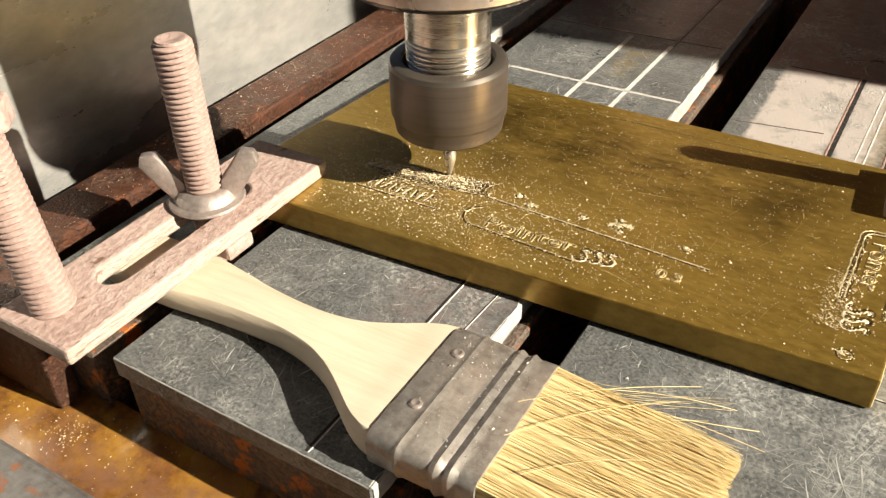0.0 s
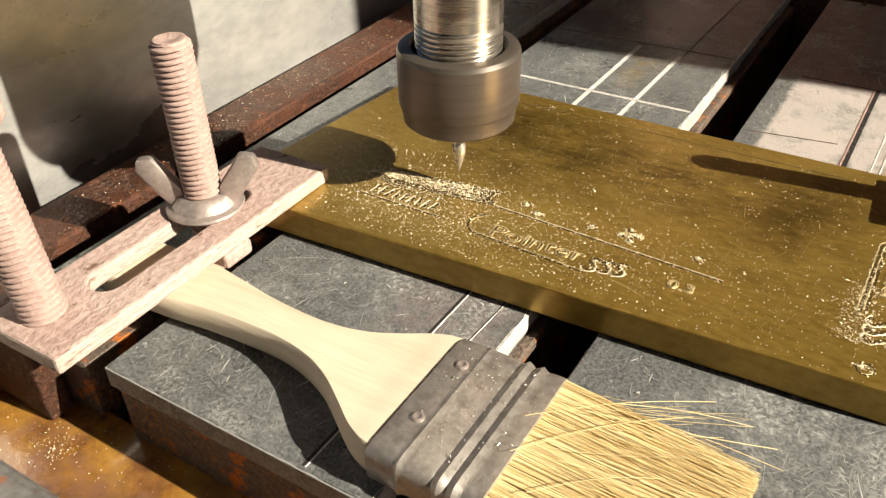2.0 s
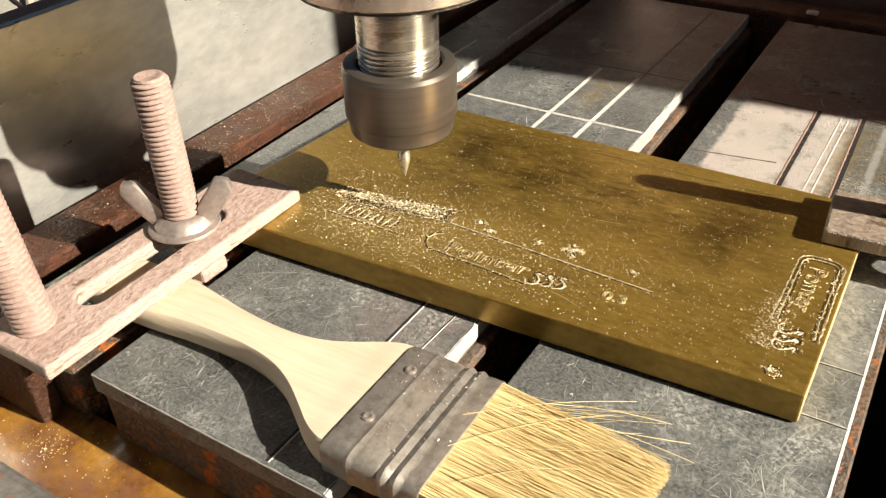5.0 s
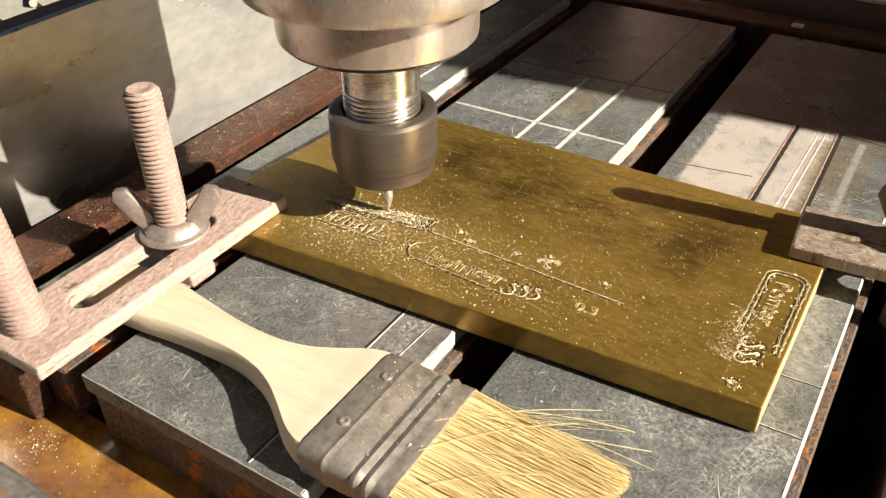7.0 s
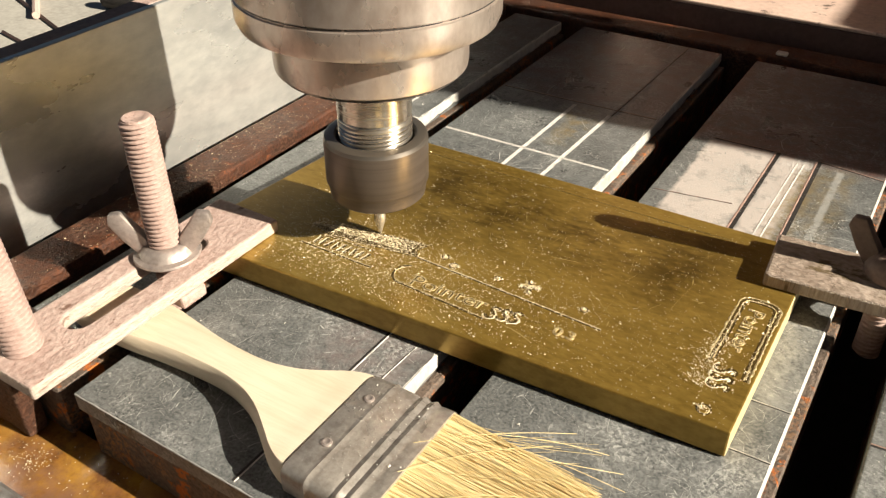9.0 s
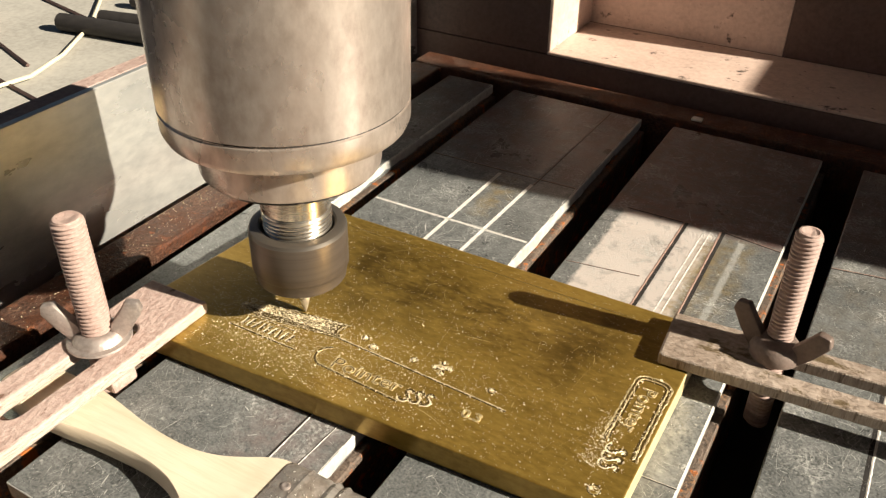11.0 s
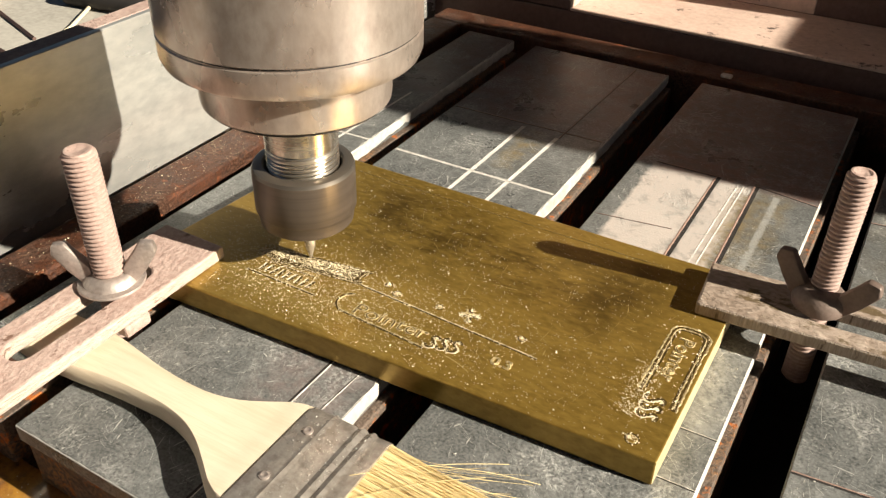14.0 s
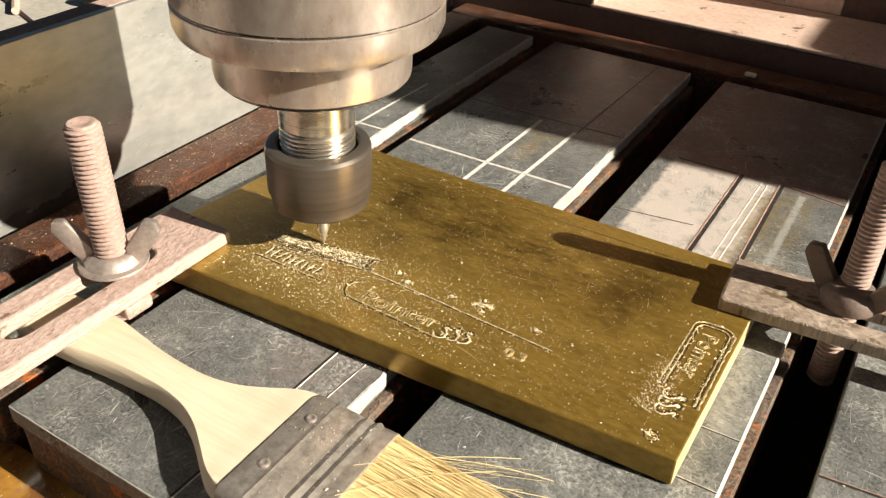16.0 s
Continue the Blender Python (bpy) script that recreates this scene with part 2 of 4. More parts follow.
NUT_RIM = mat("worn_nut_rim", (0.17, 0.148, 0.125), 0.3, 0.7, scale=50, stretch=(0.05, 0.05, 3), bump=0.02)
CARBIDE = mat("cutter_steel", (0.58, 0.52, 0.43), 0.35, 0.7, scale=200, bump=0.1)
WOOD = mat("pale_beech", (0.72, 0.61, 0.46), 0.6, 0.0, dark=(0.58, 0.48, 0.335), light=(0.77, 0.67, 0.53), scale=40, stretch=(0.12, 1.6, 1.6), bump=0.5, bump_scale=500, grit=0.25)
FERRULE = mat("dull_tinplate", (0.40, 0.36, 0.315), 0.36, 0.55, dark=(0.17, 0.14, 0.118), light=(0.56, 0.52, 0.475), scale=45, bump=0.5, bump_scale=500,
              spots=(0.13, 0.10, 0.085), spot_at=0.60, spot_scale=70, grit=0.5, grit_scale=200, scuff=(0.55, 0.50, 0.45, 0.4))
BRISTLE = mat("hog_bristle", (0.78, 0.575, 0.235), 0.5, 0.0, dark=(0.44, 0.26, 0.07), light=(0.90, 0.76, 0.43), scale=160, stretch=(0.1, 1, 1), bump=0.0, grit=0.45, island=0.75)
BROWN = mat("brown_painted_panel", (0.095, 0.055, 0.046), 0.6, 0.0, dark=(0.05, 0.03, 0.026), light=(0.15, 0.09, 0.075), scale=40, bump=0.3, bump_scale=400,
            spots=(0.04, 0.028, 0.025), spot_at=0.62, spot_scale=70)
LEDGE = mat("pink_painted_recess", (0.52, 0.395, 0.335), 0.6, 0.0, dark=(0.38, 0.27, 0.22), scale=30, bump=0.3, bump_scale=400, spots=(0.085, 0.06, 0.05), spot_at=0.605, spot_scale=110)
BLACK = mat("dark_steel_and_shade", (0.03, 0.026, 0.024), 0.7, 0.2, scale=60, bump=0.4)
CONCRETE = mat("sunlit_concrete", (0.36, 0.34, 0.30), 0.85, 0.0, scale=3, bump=0.4, bump_scale=60)
CABLE = mat("cream_cable_sheath", (0.62, 0.55, 0.40), 0.5, 0.0, scale=80, bump=0.05)


# ---- mesh helpers ----
def part(name, bm, material, parent=None, label="", smooth=False):
    me = bpy.data.meshes.new(name)
    bm.normal_update()
    bm.to_mesh(me)
    bm.free()
    if smooth:
        me.polygons.foreach_set("use_smooth", [True] * len(me.polygons))
        me.set_sharp_from_angle(angle=radians(38))
    for m in (material if isinstance(material, (list, tuple)) else [material]):
        me.materials.append(m)
    ob = new(name, me)
    ob.parent = parent
    return tagged(ob, label)


def empty(name, x=0, y=0, z=0, rz=0):
    ob = new(name)
    ob.empty_display_size = 0.01
    ob.matrix_world = pose(x, y, z, 0, 0, rz)
    return ob


def prism(outline, z0, z1, bevel=0.0, seg=2, only_top=False):
    """An outline, anticlockwise, raised from z0 to z1."""
    bm = bmesh.new()
    lo = [bm.verts.new((x, y, z0)) for x, y in outline]
    hi = [bm.verts.new((x, y, z1)) for x, y in outline]
    k = len(outline)
    bm.faces.new(lo[::-1])
    top = bm.faces.new(hi)
    for i in range(k):
        bm.faces.new((lo[i], lo[(i + 1) % k], hi[(i + 1) % k], hi[i]))
    if bevel:
        edges = list(top.edges) if only_top else list(bm.edges)
        bmesh.ops.bevel(bm, geom=edges, offset=bevel, segments=seg, affect="EDGES", profile=0.5, clamp_overlap=True)
    return bm


def box(x0, x1, y0, y1, z0, z1, bevel=0.0, seg=2):
    return prism([(x0, y0), (x1, y0), (x1, y1), (x0, y1)], z0, z1, bevel, seg)


def lathe(profile, steps=64, cap=True):
    """A profile of (radius, z), upwards, turned about z."""
    bm = bmesh.new()
    rings = [[bm.verts.new((r * math.cos(2 * math.pi * i / steps), r * math.sin(2 * math.pi * i / steps), z)) for i in range(steps)] for r, z in profile]
    for a, b in zip(rings, rings[1:]):
        for i in range(steps):
            j = (i + 1) % steps
            bm.faces.new((a[i], a[j], b[j], b[i]))
    if cap:
        bm.faces.new(rings[0][::-1])
        bm.faces.new(rings[-1])
    return bm


def thread(r, z0, z1, pitch, depth, steps=28, per=8):
    """A threaded rod: a screw-shaped skin with flat ends."""
    bm = bmesh.new()
    n = int((z1 - z0) / pitch * per)
    rings = []
    for k in range(n + 1):
        z = z0 + (z1 - z0) * k / n
        ring = []
        for i in range(steps):
            a = 2 * math.pi * i / steps
            f = ((z - z0) / pitch - i / steps) % 1.0
            tri = abs(2 * f - 1)
            end = min(1.0, (z1 - z) / (pitch * 0.8) + 0.25)
            rr = r - depth * max(0.0, 1 - tri / 0.62) - (1 - end) * depth * 0.9
            ring.append(bm.verts.new((rr * math.cos(a), rr * math.sin(a), z)))
        rings.append(ring)
    for a, b in zip(rings, rings[1:]):
        for i in range(steps):
            j = (i + 1) % steps
            bm.faces.new((a[i], a[j], b[j], b[i]))
    bm.faces.new(rings[0][::-1])
    bm.faces.new(rings[-1])
    return bm


def tube(points, r, steps=8):
    """A round bar along points."""
    bm = bmesh.new()
    pts = [Vector(p) for p in points]
    rings = []
    for i, p in enumerate(pts):
        d = (pts[min(i + 1, len(pts) - 1)] - pts[max(i - 1, 0)]).normalized()
        q = d.to_track_quat("Z", "Y")
        rings.append([bm.verts.new(p + q @ Vector((r * math.cos(2 * math.pi * k / steps), r * math.sin(2 * math.pi * k / steps), 0))) for k in range(steps)])
    for a, b in zip(rings, rings[1:]):
        for k in range(steps):
            j = (k + 1) % steps
            bm.faces.new((a[k], a[j], b[j], b[k]))
    bm.faces.new(rings[0][::-1])
    bm.faces.new(rings[-1])
    return bm


def hexagon(r, turn=0.0):
    return [(r * math.cos(math.pi / 3 * i + turn), r * math.sin(math.pi / 3 * i + turn)) for i in range(6)]


# ---- machine bed ----
SLATS = [(-0.1755, -0.1500), (-0.1383, -0.0715), (-0.0562, 0.0092), (0.0258, 0.0915), (0.1075, 0.1730)]
Y0, Y1 = -0.063, 0.228


def slat(number, x0, x1, y0, label):
    thing = empty("table_slat", (x0 + x1) / 2, 0, 0)
    w = (x1 - x0) / 2
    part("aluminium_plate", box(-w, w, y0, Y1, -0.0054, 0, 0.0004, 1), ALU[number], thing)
    part("steel_bar", box(-w + 0.0012, w + 0.0026, y0 + 0.001, Y1 - 0.001, -0.046, -0.0054, 0.0005, 1), RUST_BAR, thing, "rusty steel bar under the slat")
    bm = bmesh.new()
    deep = 0.0050 if x1 < -0.06 else 0.0022
    rows = []
    for k in range(121):
        y = y0 + 0.0004 + (Y1 - y0 - 0.0008) * k / 120
        d = deep * (0.80 + 0.22 * noise.noise(Vector((x1 * 50, y * 60, 0))) + 0.22 * noise.noise(Vector((x1 * 50, y * 420, 5))))
        t_ = 0.0010 * (0.5 + noise.noise(Vector((x1 * 90, y * 260, 9)))) if x1 < -0.06 else 0.0003
        rows.append([bm.verts.new((w - max(0.0002, t_), y, 0.00006)), bm.verts.new((w + 0.0002, y, -0.0003)), bm.verts.new((w + 0.0003, y, -max(0.0008, min(0.0053, d)))), bm.verts.new((w - 0.0003, y, -max(0.0009, min(0.0054, d + 0.0001))))])
    for a, b in zip(rows, rows[1:]):
        for q in range(3):
            bm.faces.new((a[q], b[q], b[q + 1], a[q + 1]))
    bmesh.ops.recalc_face_normals(bm, faces=bm.faces)
    front = bmesh.new()
    rows = []
    for k in range(81):
        x = -w + 0.0006 + (2 * w - 0.0012) * k / 80
        d = 0.00003 + 0.00022 * max(0.0, 0.25 + noise.noise(Vector((x * 420, x1 * 90, 2))))
        rows.append([front.verts.new((x, y0 - 0.00008, -d)), front.verts.new((x, y0 + 0.00005, 0.00005)), front.verts.new((x, y0 + 0.00012 + d, 0.00006))])
    for a, b in zip(rows, rows[1:]):
        for q in range(2):
            front.faces.new((a[q], b[q], b[q + 1], a[q + 1]))
    part("front_edge", front, SLAT_EDGE, thing, "pale worn front edge")
    part("milled_edge", bm, ALU_EDGE, thing, "bright worn edge of the slat")
    return tagged(thing, label, "table slat", "slats of the machine table")


for i, (x0, x1) in enumerate(SLATS):
    slat(i, x0, x1, Y0, "scratched grey aluminium slat on a rusty steel bar")

tagged(part("bed_plate", box(-0.23, 0.26, -0.16, -0.0605, -0.046, -0.0202), OILY), "oily orange rusted steel tray under the table slats", "machine bed", kind="structure")
# Near-black floor: the deep shade of the slots is put into its colour.
tagged(part("slot_floor", box(-0.23, 0.26, -0.0604, 0.262, -0.052, -0.0463), BLACK), "steel floor of the table slots, blackened for their deep shade", "machine bed", kind="structure")
rail = empty("side_rail")
part("steel_angle", box(-0.2010, -0.1835, -0.10, 0.234, -0.012, 0.0005, 0.0012), RUST, rail)
part("lower_angle", box(-0.2010, -0.1850, -0.10, 0.234, -0.0463, -0.0122), RUST, rail)
tagged(rail, "rusty red-brown steel rail along the sheet wall", "rail")
rail = empty("back_rail")
part("steel_angle", box(-0.2010, 0.26, 0.2345, 0.2500, -0.0463, 0.0010, 0.0012), RUST, rail)
tagged(rail, "dark rusty steel rail behind the slats", "rail")
rail = empty("front_rail")
part("steel_tube", prism([(-0.23, -0.125), (0.26, -0.125), (0.26, -0.0835), (-0.23, -0.0835)], -0.0202, -0.012, 0.003, 3), GREY_RUST, rail)
tagged(rail, "rust-spotted grey steel rail at the front of the tray", "rail")

wall = empty("wall_west")
part("steel_sheet", box(-0.2158, -0.2130, -0.20, 0.257, -0.0462, 0.0507, 0.0003, 1), GALV, wall)
part("top_flange", box(-0.2235, -0.2159, -0.20, 0.257, 0.0492, 0.0507, 0.0003, 1), PINK, wall)
tagged(wall, "galvanised steel side sheet with oil stains", "wall", kind="structure")

# the recessed cabinet behind the table
back = empty("wall_north")
RX0, RZ0, RY, RD = -0.1345, 0.009, 0.2580, 0.3140
part("lower_panel", box(-0.2158, 0.45, RY, 0.36, -0.052, RZ0, 0.0006), BROWN, back)
part("left_panel", box(-0.2158, RX0, RY, 0.36, RZ0 + 0.0005, 0.36, 0.0006), BROWN, back)
part("recess_sill", box(RX0, 0.45, RY - 0.0004, RD, RZ0 + 0.0002, RZ0 + 0.002, 0.0006), LEDGE, back)
part("recess_side", box(RX0, RX0 + 0.002, RY - 0.0004, RD, RZ0 + 0.0022, 0.36, 0.0006), LEDGE, back)
part("recess_back", box(RX0, -0.028, RD + 0.0002, 0.36, RZ0 + 0.002, 0.36), LEDGE, back)
# Right part of the recess back; brown puts the weaker bounce light into colour.
part("recess_door", box(-0.0277, 0.048, RD + 0.0004, 0.36, RZ0 + 0.002, 0.36), BROWN, back, "right part of the recess back, painted darker for its dimmer light")
part("far_back", box(0.0485, 0.45, 0.46, 0.48, RZ0, 0.36), BROWN, back)
tagged(back, "brown painted machine panel with a pink recess", "wall", kind="structure")

# unseen right-hand upright, added to shade the back of the table
col = empty("machine_column", 0.375, 0.2645, -0.75)
part("upright", box(-0.025, 0.025, -0.0690, 0.0375, 0, 1.4, 0.003), BROWN, col)
tagged(col, "unseen brown upright added to shade the back of the table", "machine column")
# lower unseen block, added to end the sunlight on the recess sill
col = empty("motor_housing", 0.375, 0.407, -0.75)
part("housing", box(-0.025, 0.025, -0.1043, 0.08, 0, 0.9855, 0.006, 3), BROWN, col)
tagged(col, "unseen brown block added to shade the recess sill", "machine housing")

# unseen shed round the machine, added to cut sky light and bounce
shed = empty("shed")
part("roof", box(-0.9, 2.3, -2.2, 1.40, 1.6, 1.65), SHED, shed)
part("rear_wall", box(-0.9, 2.3, -2.2, -2.15, -0.744, 1.6), SHED, shed)
part("far_wall", box(-0.3, 2.6, 2.6, 2.65, -0.744, 1.6), SHED, shed)
part("shed_floor", box(-1.45, 4.5, -2.2, 1.0, -0.749, -0.744), BLACK, shed)
part("machine_base", box(-0.23, 0.45, -0.16, 0.36, -0.744, -0.0525), SHED, shed)
tagged(shed, "unseen dark enclosure added round the machine to cut stray light", "shed", kind="structure")

tagged(part("ground", box(-40, 40, -40, 40, -0.80, -0.75), CONCRETE), "pale sunlit concrete yard", "ground", kind="structure")

# ---- brass plate ----
plate = empty("brass_plate", 0, 0, 0.0)
PT = 0.008
part("slab", prism([(-0.1580, -0.0090), (0.0, -0.0005), (0.0, 0.0785), (-0.1500, 0.0765)], 0.0003, PT, 0.0005, 2), [BRASS, BRASS_END], plate)
for f in plate.children[0].data.polygons:
    f.material_index = 1 if f.normal.x > 0.5 else 0
tagged(plate, "engraved yellow brass plate clamped on the table slats", "brass plate")


# ---- clamps and bolts ----
def slotted_bar(length, width, thick, s0, s1, slot):
    """A strap along y from 0 to length, with a long round-ended slot between s0 and s1."""
    bm = bmesh.new()
    k = 8
    w, h = width / 2, slot / 2
    right = [(w, 0), (w, s0), (w, s1), (w, length)]
    outer = [(-w, 0), (w, 0), (w, length), (-w, length)]
    inner = [(h * math.cos(a), s1 - h + h * math.sin(a)) for a in [math.pi * i / k for i in range(k + 1)]]
    inner += [(h * math.cos(a), s0 + h + h * math.sin(a)) for a in [math.pi + math.pi * i / k for i in range(k + 1)]]
    def ring(pts, z):
        return [bm.verts.new((x, y, z)) for x, y in pts]
    ot, ob_, it, ib = ring(outer, thick), ring(outer, 0), ring(inner, thick), ring(inner, 0)
    def loop_edges(vs):
        return [bm.edges.new((vs[i], vs[(i + 1) % len(vs)])) for i in range(len(vs))]
    for o, i_ in ((ot, it), (ob_, ib)):
        bmesh.ops.triangle_fill(bm, use_beauty=True, edges=loop_edges(o) + loop_edges(i_))
    for a, b in ((ot, ob_), (it, ib)):
        for i in range(len(a)):
            j = (i + 1) % len(a)
            bm.faces.new((a[i], a[j], b[j], b[i]))
    bmesh.ops.recalc_face_normals(bm, faces=bm.faces)
    es = [e for e in bm.edges if len(e.link_faces) == 2 and e.calc_face_angle(0) > 0.6]
    bmesh.ops.bevel(bm, geom=es, offset=0.0007, segments=2, affect="EDGES", profile=0.5, clamp_overlap=True)
    bm.normal_update()
    for f in bm.faces:
        f.material_index = 1 if abs(f.normal.z) < 0.5 else 0
    return bm


def wing(sign):
    """One wing of a wing nut, a thick leaf that leans outwards."""
    pts = [(1.08 * x_, 1.05 * z_) for x_, z_ in [(0.0035, 0.001), (0.0065, 0.0008), (0.0098, 0.0050), (0.0128, 0.0098), (0.0122, 0.0125), (0.0090, 0.0130), (0.0068, 0.0095), (0.0040, 0.0056)]]
    bm = bmesh.new()
    th = 0.0016
    a = [bm.verts.new((sign * x, -th * (1.2 - 0.35 * z / 0.013), z)) for x, z in pts]
    b = [bm.verts.new((sign * x, th * (1.2 - 0.35 * z / 0.013), z)) for x, z in pts]
    bm.faces.new(a if sign > 0 else a[::-1])
    bm.faces.new(b[::-1] if sign > 0 else b)
    for i in range(len(pts)):
        j = (i + 1) % len(pts)
        bm.faces.new((a[i], b[i], b[j], a[j]))
    bmesh.ops.recalc_face_normals(bm, faces=bm.faces)
    bmesh.ops.bevel(bm, geom=list(bm.edges), offset=0.0006, segments=2, affect="EDGES", profile=0.5, clamp_overlap=True)
    return bm


def wing_nut(x, y, z, turn, material, label, flange=True):
    thing = empty("wing_nut", x, y, z, turn)
    if not flange:
        part("hub", lathe([(0.0062, -0.0001), (0.0070, 0.0006), (0.0072, 0.0022), (0.0066, 0.0040), (0.0054, 0.0054), (0.0044, 0.0058)], 40), material, thing, smooth=True)
    else:
        part("hub", lathe([(0.0086, 0.0), (0.0091, 0.0005), (0.0089, 0.0011), (0.0074, 0.0014), (0.0068, 0.0026), (0.0058, 0.0036), (0.0049, 0.0039)], 40), material, thing, smooth=True)
    part("wing", wing(1), material, thing, smooth=True)
    part("wing", wing(-1), material, thing, smooth=True)
    return tagged(thing, label, "wing nut")


def stud(x, y, z0, z1, r, label, material, lean=(0, 0)):
    thing = empty("threaded_stud", x, y, 0)
    thing.matrix_world = pose(x, y, 0, lean[0], lean[1], 0)
    part("threaded_rod", thread(r, z0, z1, 0.00130, 0.00085), STUD, thing, smooth=True)
    part("worn_tip", lathe([(r * 0.80, z1 - 0.0002), (r * 0.78, z1 + 0.0004), (r * 0.62, z1 + 0.0005), (r * 0.50, z1 + 0.0002)], 24), PINK, thing, "dished dusty tip of the stud", smooth=True)
    return tagged(thing, label, "threaded stud")


clamp = empty("clamp_bar", -0.1460, -0.0735, PT)
part("strap", slotted_bar(0.0815, 0.0230, 0.0040, 0.0180, 0.0630, 0.0080), [PINK, PINK_EDGE], clamp)
part("step_block", box(0.0035, 0.0112, 0.0440, 0.0525, -0.0042, -0.0003, 0.0008), PINK, clamp, "stepped packing under the strap")
tagged(clamp, "dusty pink slotted steel clamp bar over the plate corner", "clamp bar")
stud(-0.1481, -0.0209, -0.030, 0.0526, 0.0044, "dusty pink threaded stud through the clamp slot", PINK)
wing_nut(-0.1481, -0.0209, 0.0121, 34, NUT_STEEL, "worn grey wing nut tightened on the clamp bar")
bolt = empty("hex_bolt", -0.1475, -0.0655, 0)
bolt.matrix_world = pose(-0.1468, -0.0655, 0, 0, -5.5, 0)
part("shank", thread(0.0046, 0.0072, 0.0515, 0.00130, 0.00085), STUD, bolt, smooth=True)
part("hex_head", prism(hexagon(0.0080, 0.3), 0.0515, 0.0565, 0.0007, 2), PINK, bolt)
tagged(bolt, "dusty pink hexagon-head bolt screwed through the clamp bar", "bolt")

block = empty("packing_block")
part("steel_block", box(-0.1745, -0.1392, -0.0715, -0.0520, 0.0042, PT - 0.0003, 0.0008), RUST, block)
part("steel_foot", box(-0.1830, -0.1550, -0.0690, -0.0632, -0.0200, 0.0044, 0.0008), RUST, block)
tagged(block, "rusty steel packing block under the clamp bar", "packing block")
clamp = empty("clamp_bar", -0.0095, 0.0655, PT, -86)
part("strap", slotted_bar(0.100, 0.0210, 0.0042, 0.0270, 0.085, 0.0080), [CLAMP_EDGE, CLAMP_SIDE], clamp)
tagged(clamp, "worn grey slotted steel clamp bar on the brass plate", "clamp bar")
stud(0.0196, 0.0725, -0.0145, 0.0520, 0.0036, "dusty pink threaded stud standing in the slot", PINK)
wing_nut(0.0196, 0.0705, 0.0123, -12, NUT_DULL, "dark worn wing nut on the clamp bar", False)

# ---- spindle, built with the cutter's tip at its origin ----
spindle = empty("milling_spindle")
part("cutter", lathe([(0.0001, 0), (0.0006, 0.0014), (0.0014, 0.0044), (0.0016, 0.0052), (0.0016, 0.0075), (0.0013, 0.0079), (0.0013, 0.0165)], 20), CARBIDE, spindle, "slim engraving cutter", smooth=True)
nut = part("collet_nut", lathe([(0.0030, 0.0156), (0.0100, 0.0143), (0.0122, 0.0145), (0.0131, 0.0153), (0.0136, 0.0186), (0.0138, 0.0192), (0.0141, 0.0197), (0.0141, 0.0316)], 72, cap=False), NUT_DARK, spindle, "dark round collet nut", smooth=True)
part("rim", lathe([(0.0141, 0.0316), (0.0137, 0.0326), (0.0130, 0.0329), (0.0112, 0.0330), (0.0106, 0.0325), (0.0104, 0.0290)], 72, cap=False), NUT_RIM, nut, "brighter worn rim of the nut", smooth=True)
part("nose", thread(0.0099, 0.0285, 0.0385, 0.00125, 0.00042, 56, 10), POLISHED, spindle, "bright threaded spindle nose", smooth=True)
part("journal", lathe([(0.0094, 0.0383), (0.0099, 0.0388), (0.0099, 0.0525)], 56), POLISHED, spindle, smooth=True)
part("collar", lathe([(0.0225, 0.0520), (0.0244, 0.0532), (0.0246, 0.0545), (0.0246, 0.0650)], 96), SPINDLE, spindle, "turned steel collar", smooth=True)
part("body", lathe([(0.0290, 0.0640), (0.0318, 0.0652), (0.0325, 0.0670), (0.0325, 0.0718), (0.0321, 0.0721), (0.0321, 0.0726), (0.0325, 0.0729), (0.0325, 0.26)], 96), SPINDLE, spindle, "stained steel spindle housing", smooth=True)
part("seam", lathe([(0.03205, 0.0722), (0.03218, 0.0723), (0.03218, 0.0725), (0.03205, 0.0726)], 96, cap=False), GRIME, spindle, "greasy dark seam round the housing", smooth=True)
part("oil_ring", lathe([(0.0200, 0.0518), (0.0232, 0.0519), (0.0232, 0.0524)], 72, cap=False), GRIME, spindle, smooth=True)
tagged(spindle, "stained steel milling spindle with a collet nut and cutter", "milling spindle")

# ---- paint brush ----
brush = empty("paint_brush", 0, 0, 0)


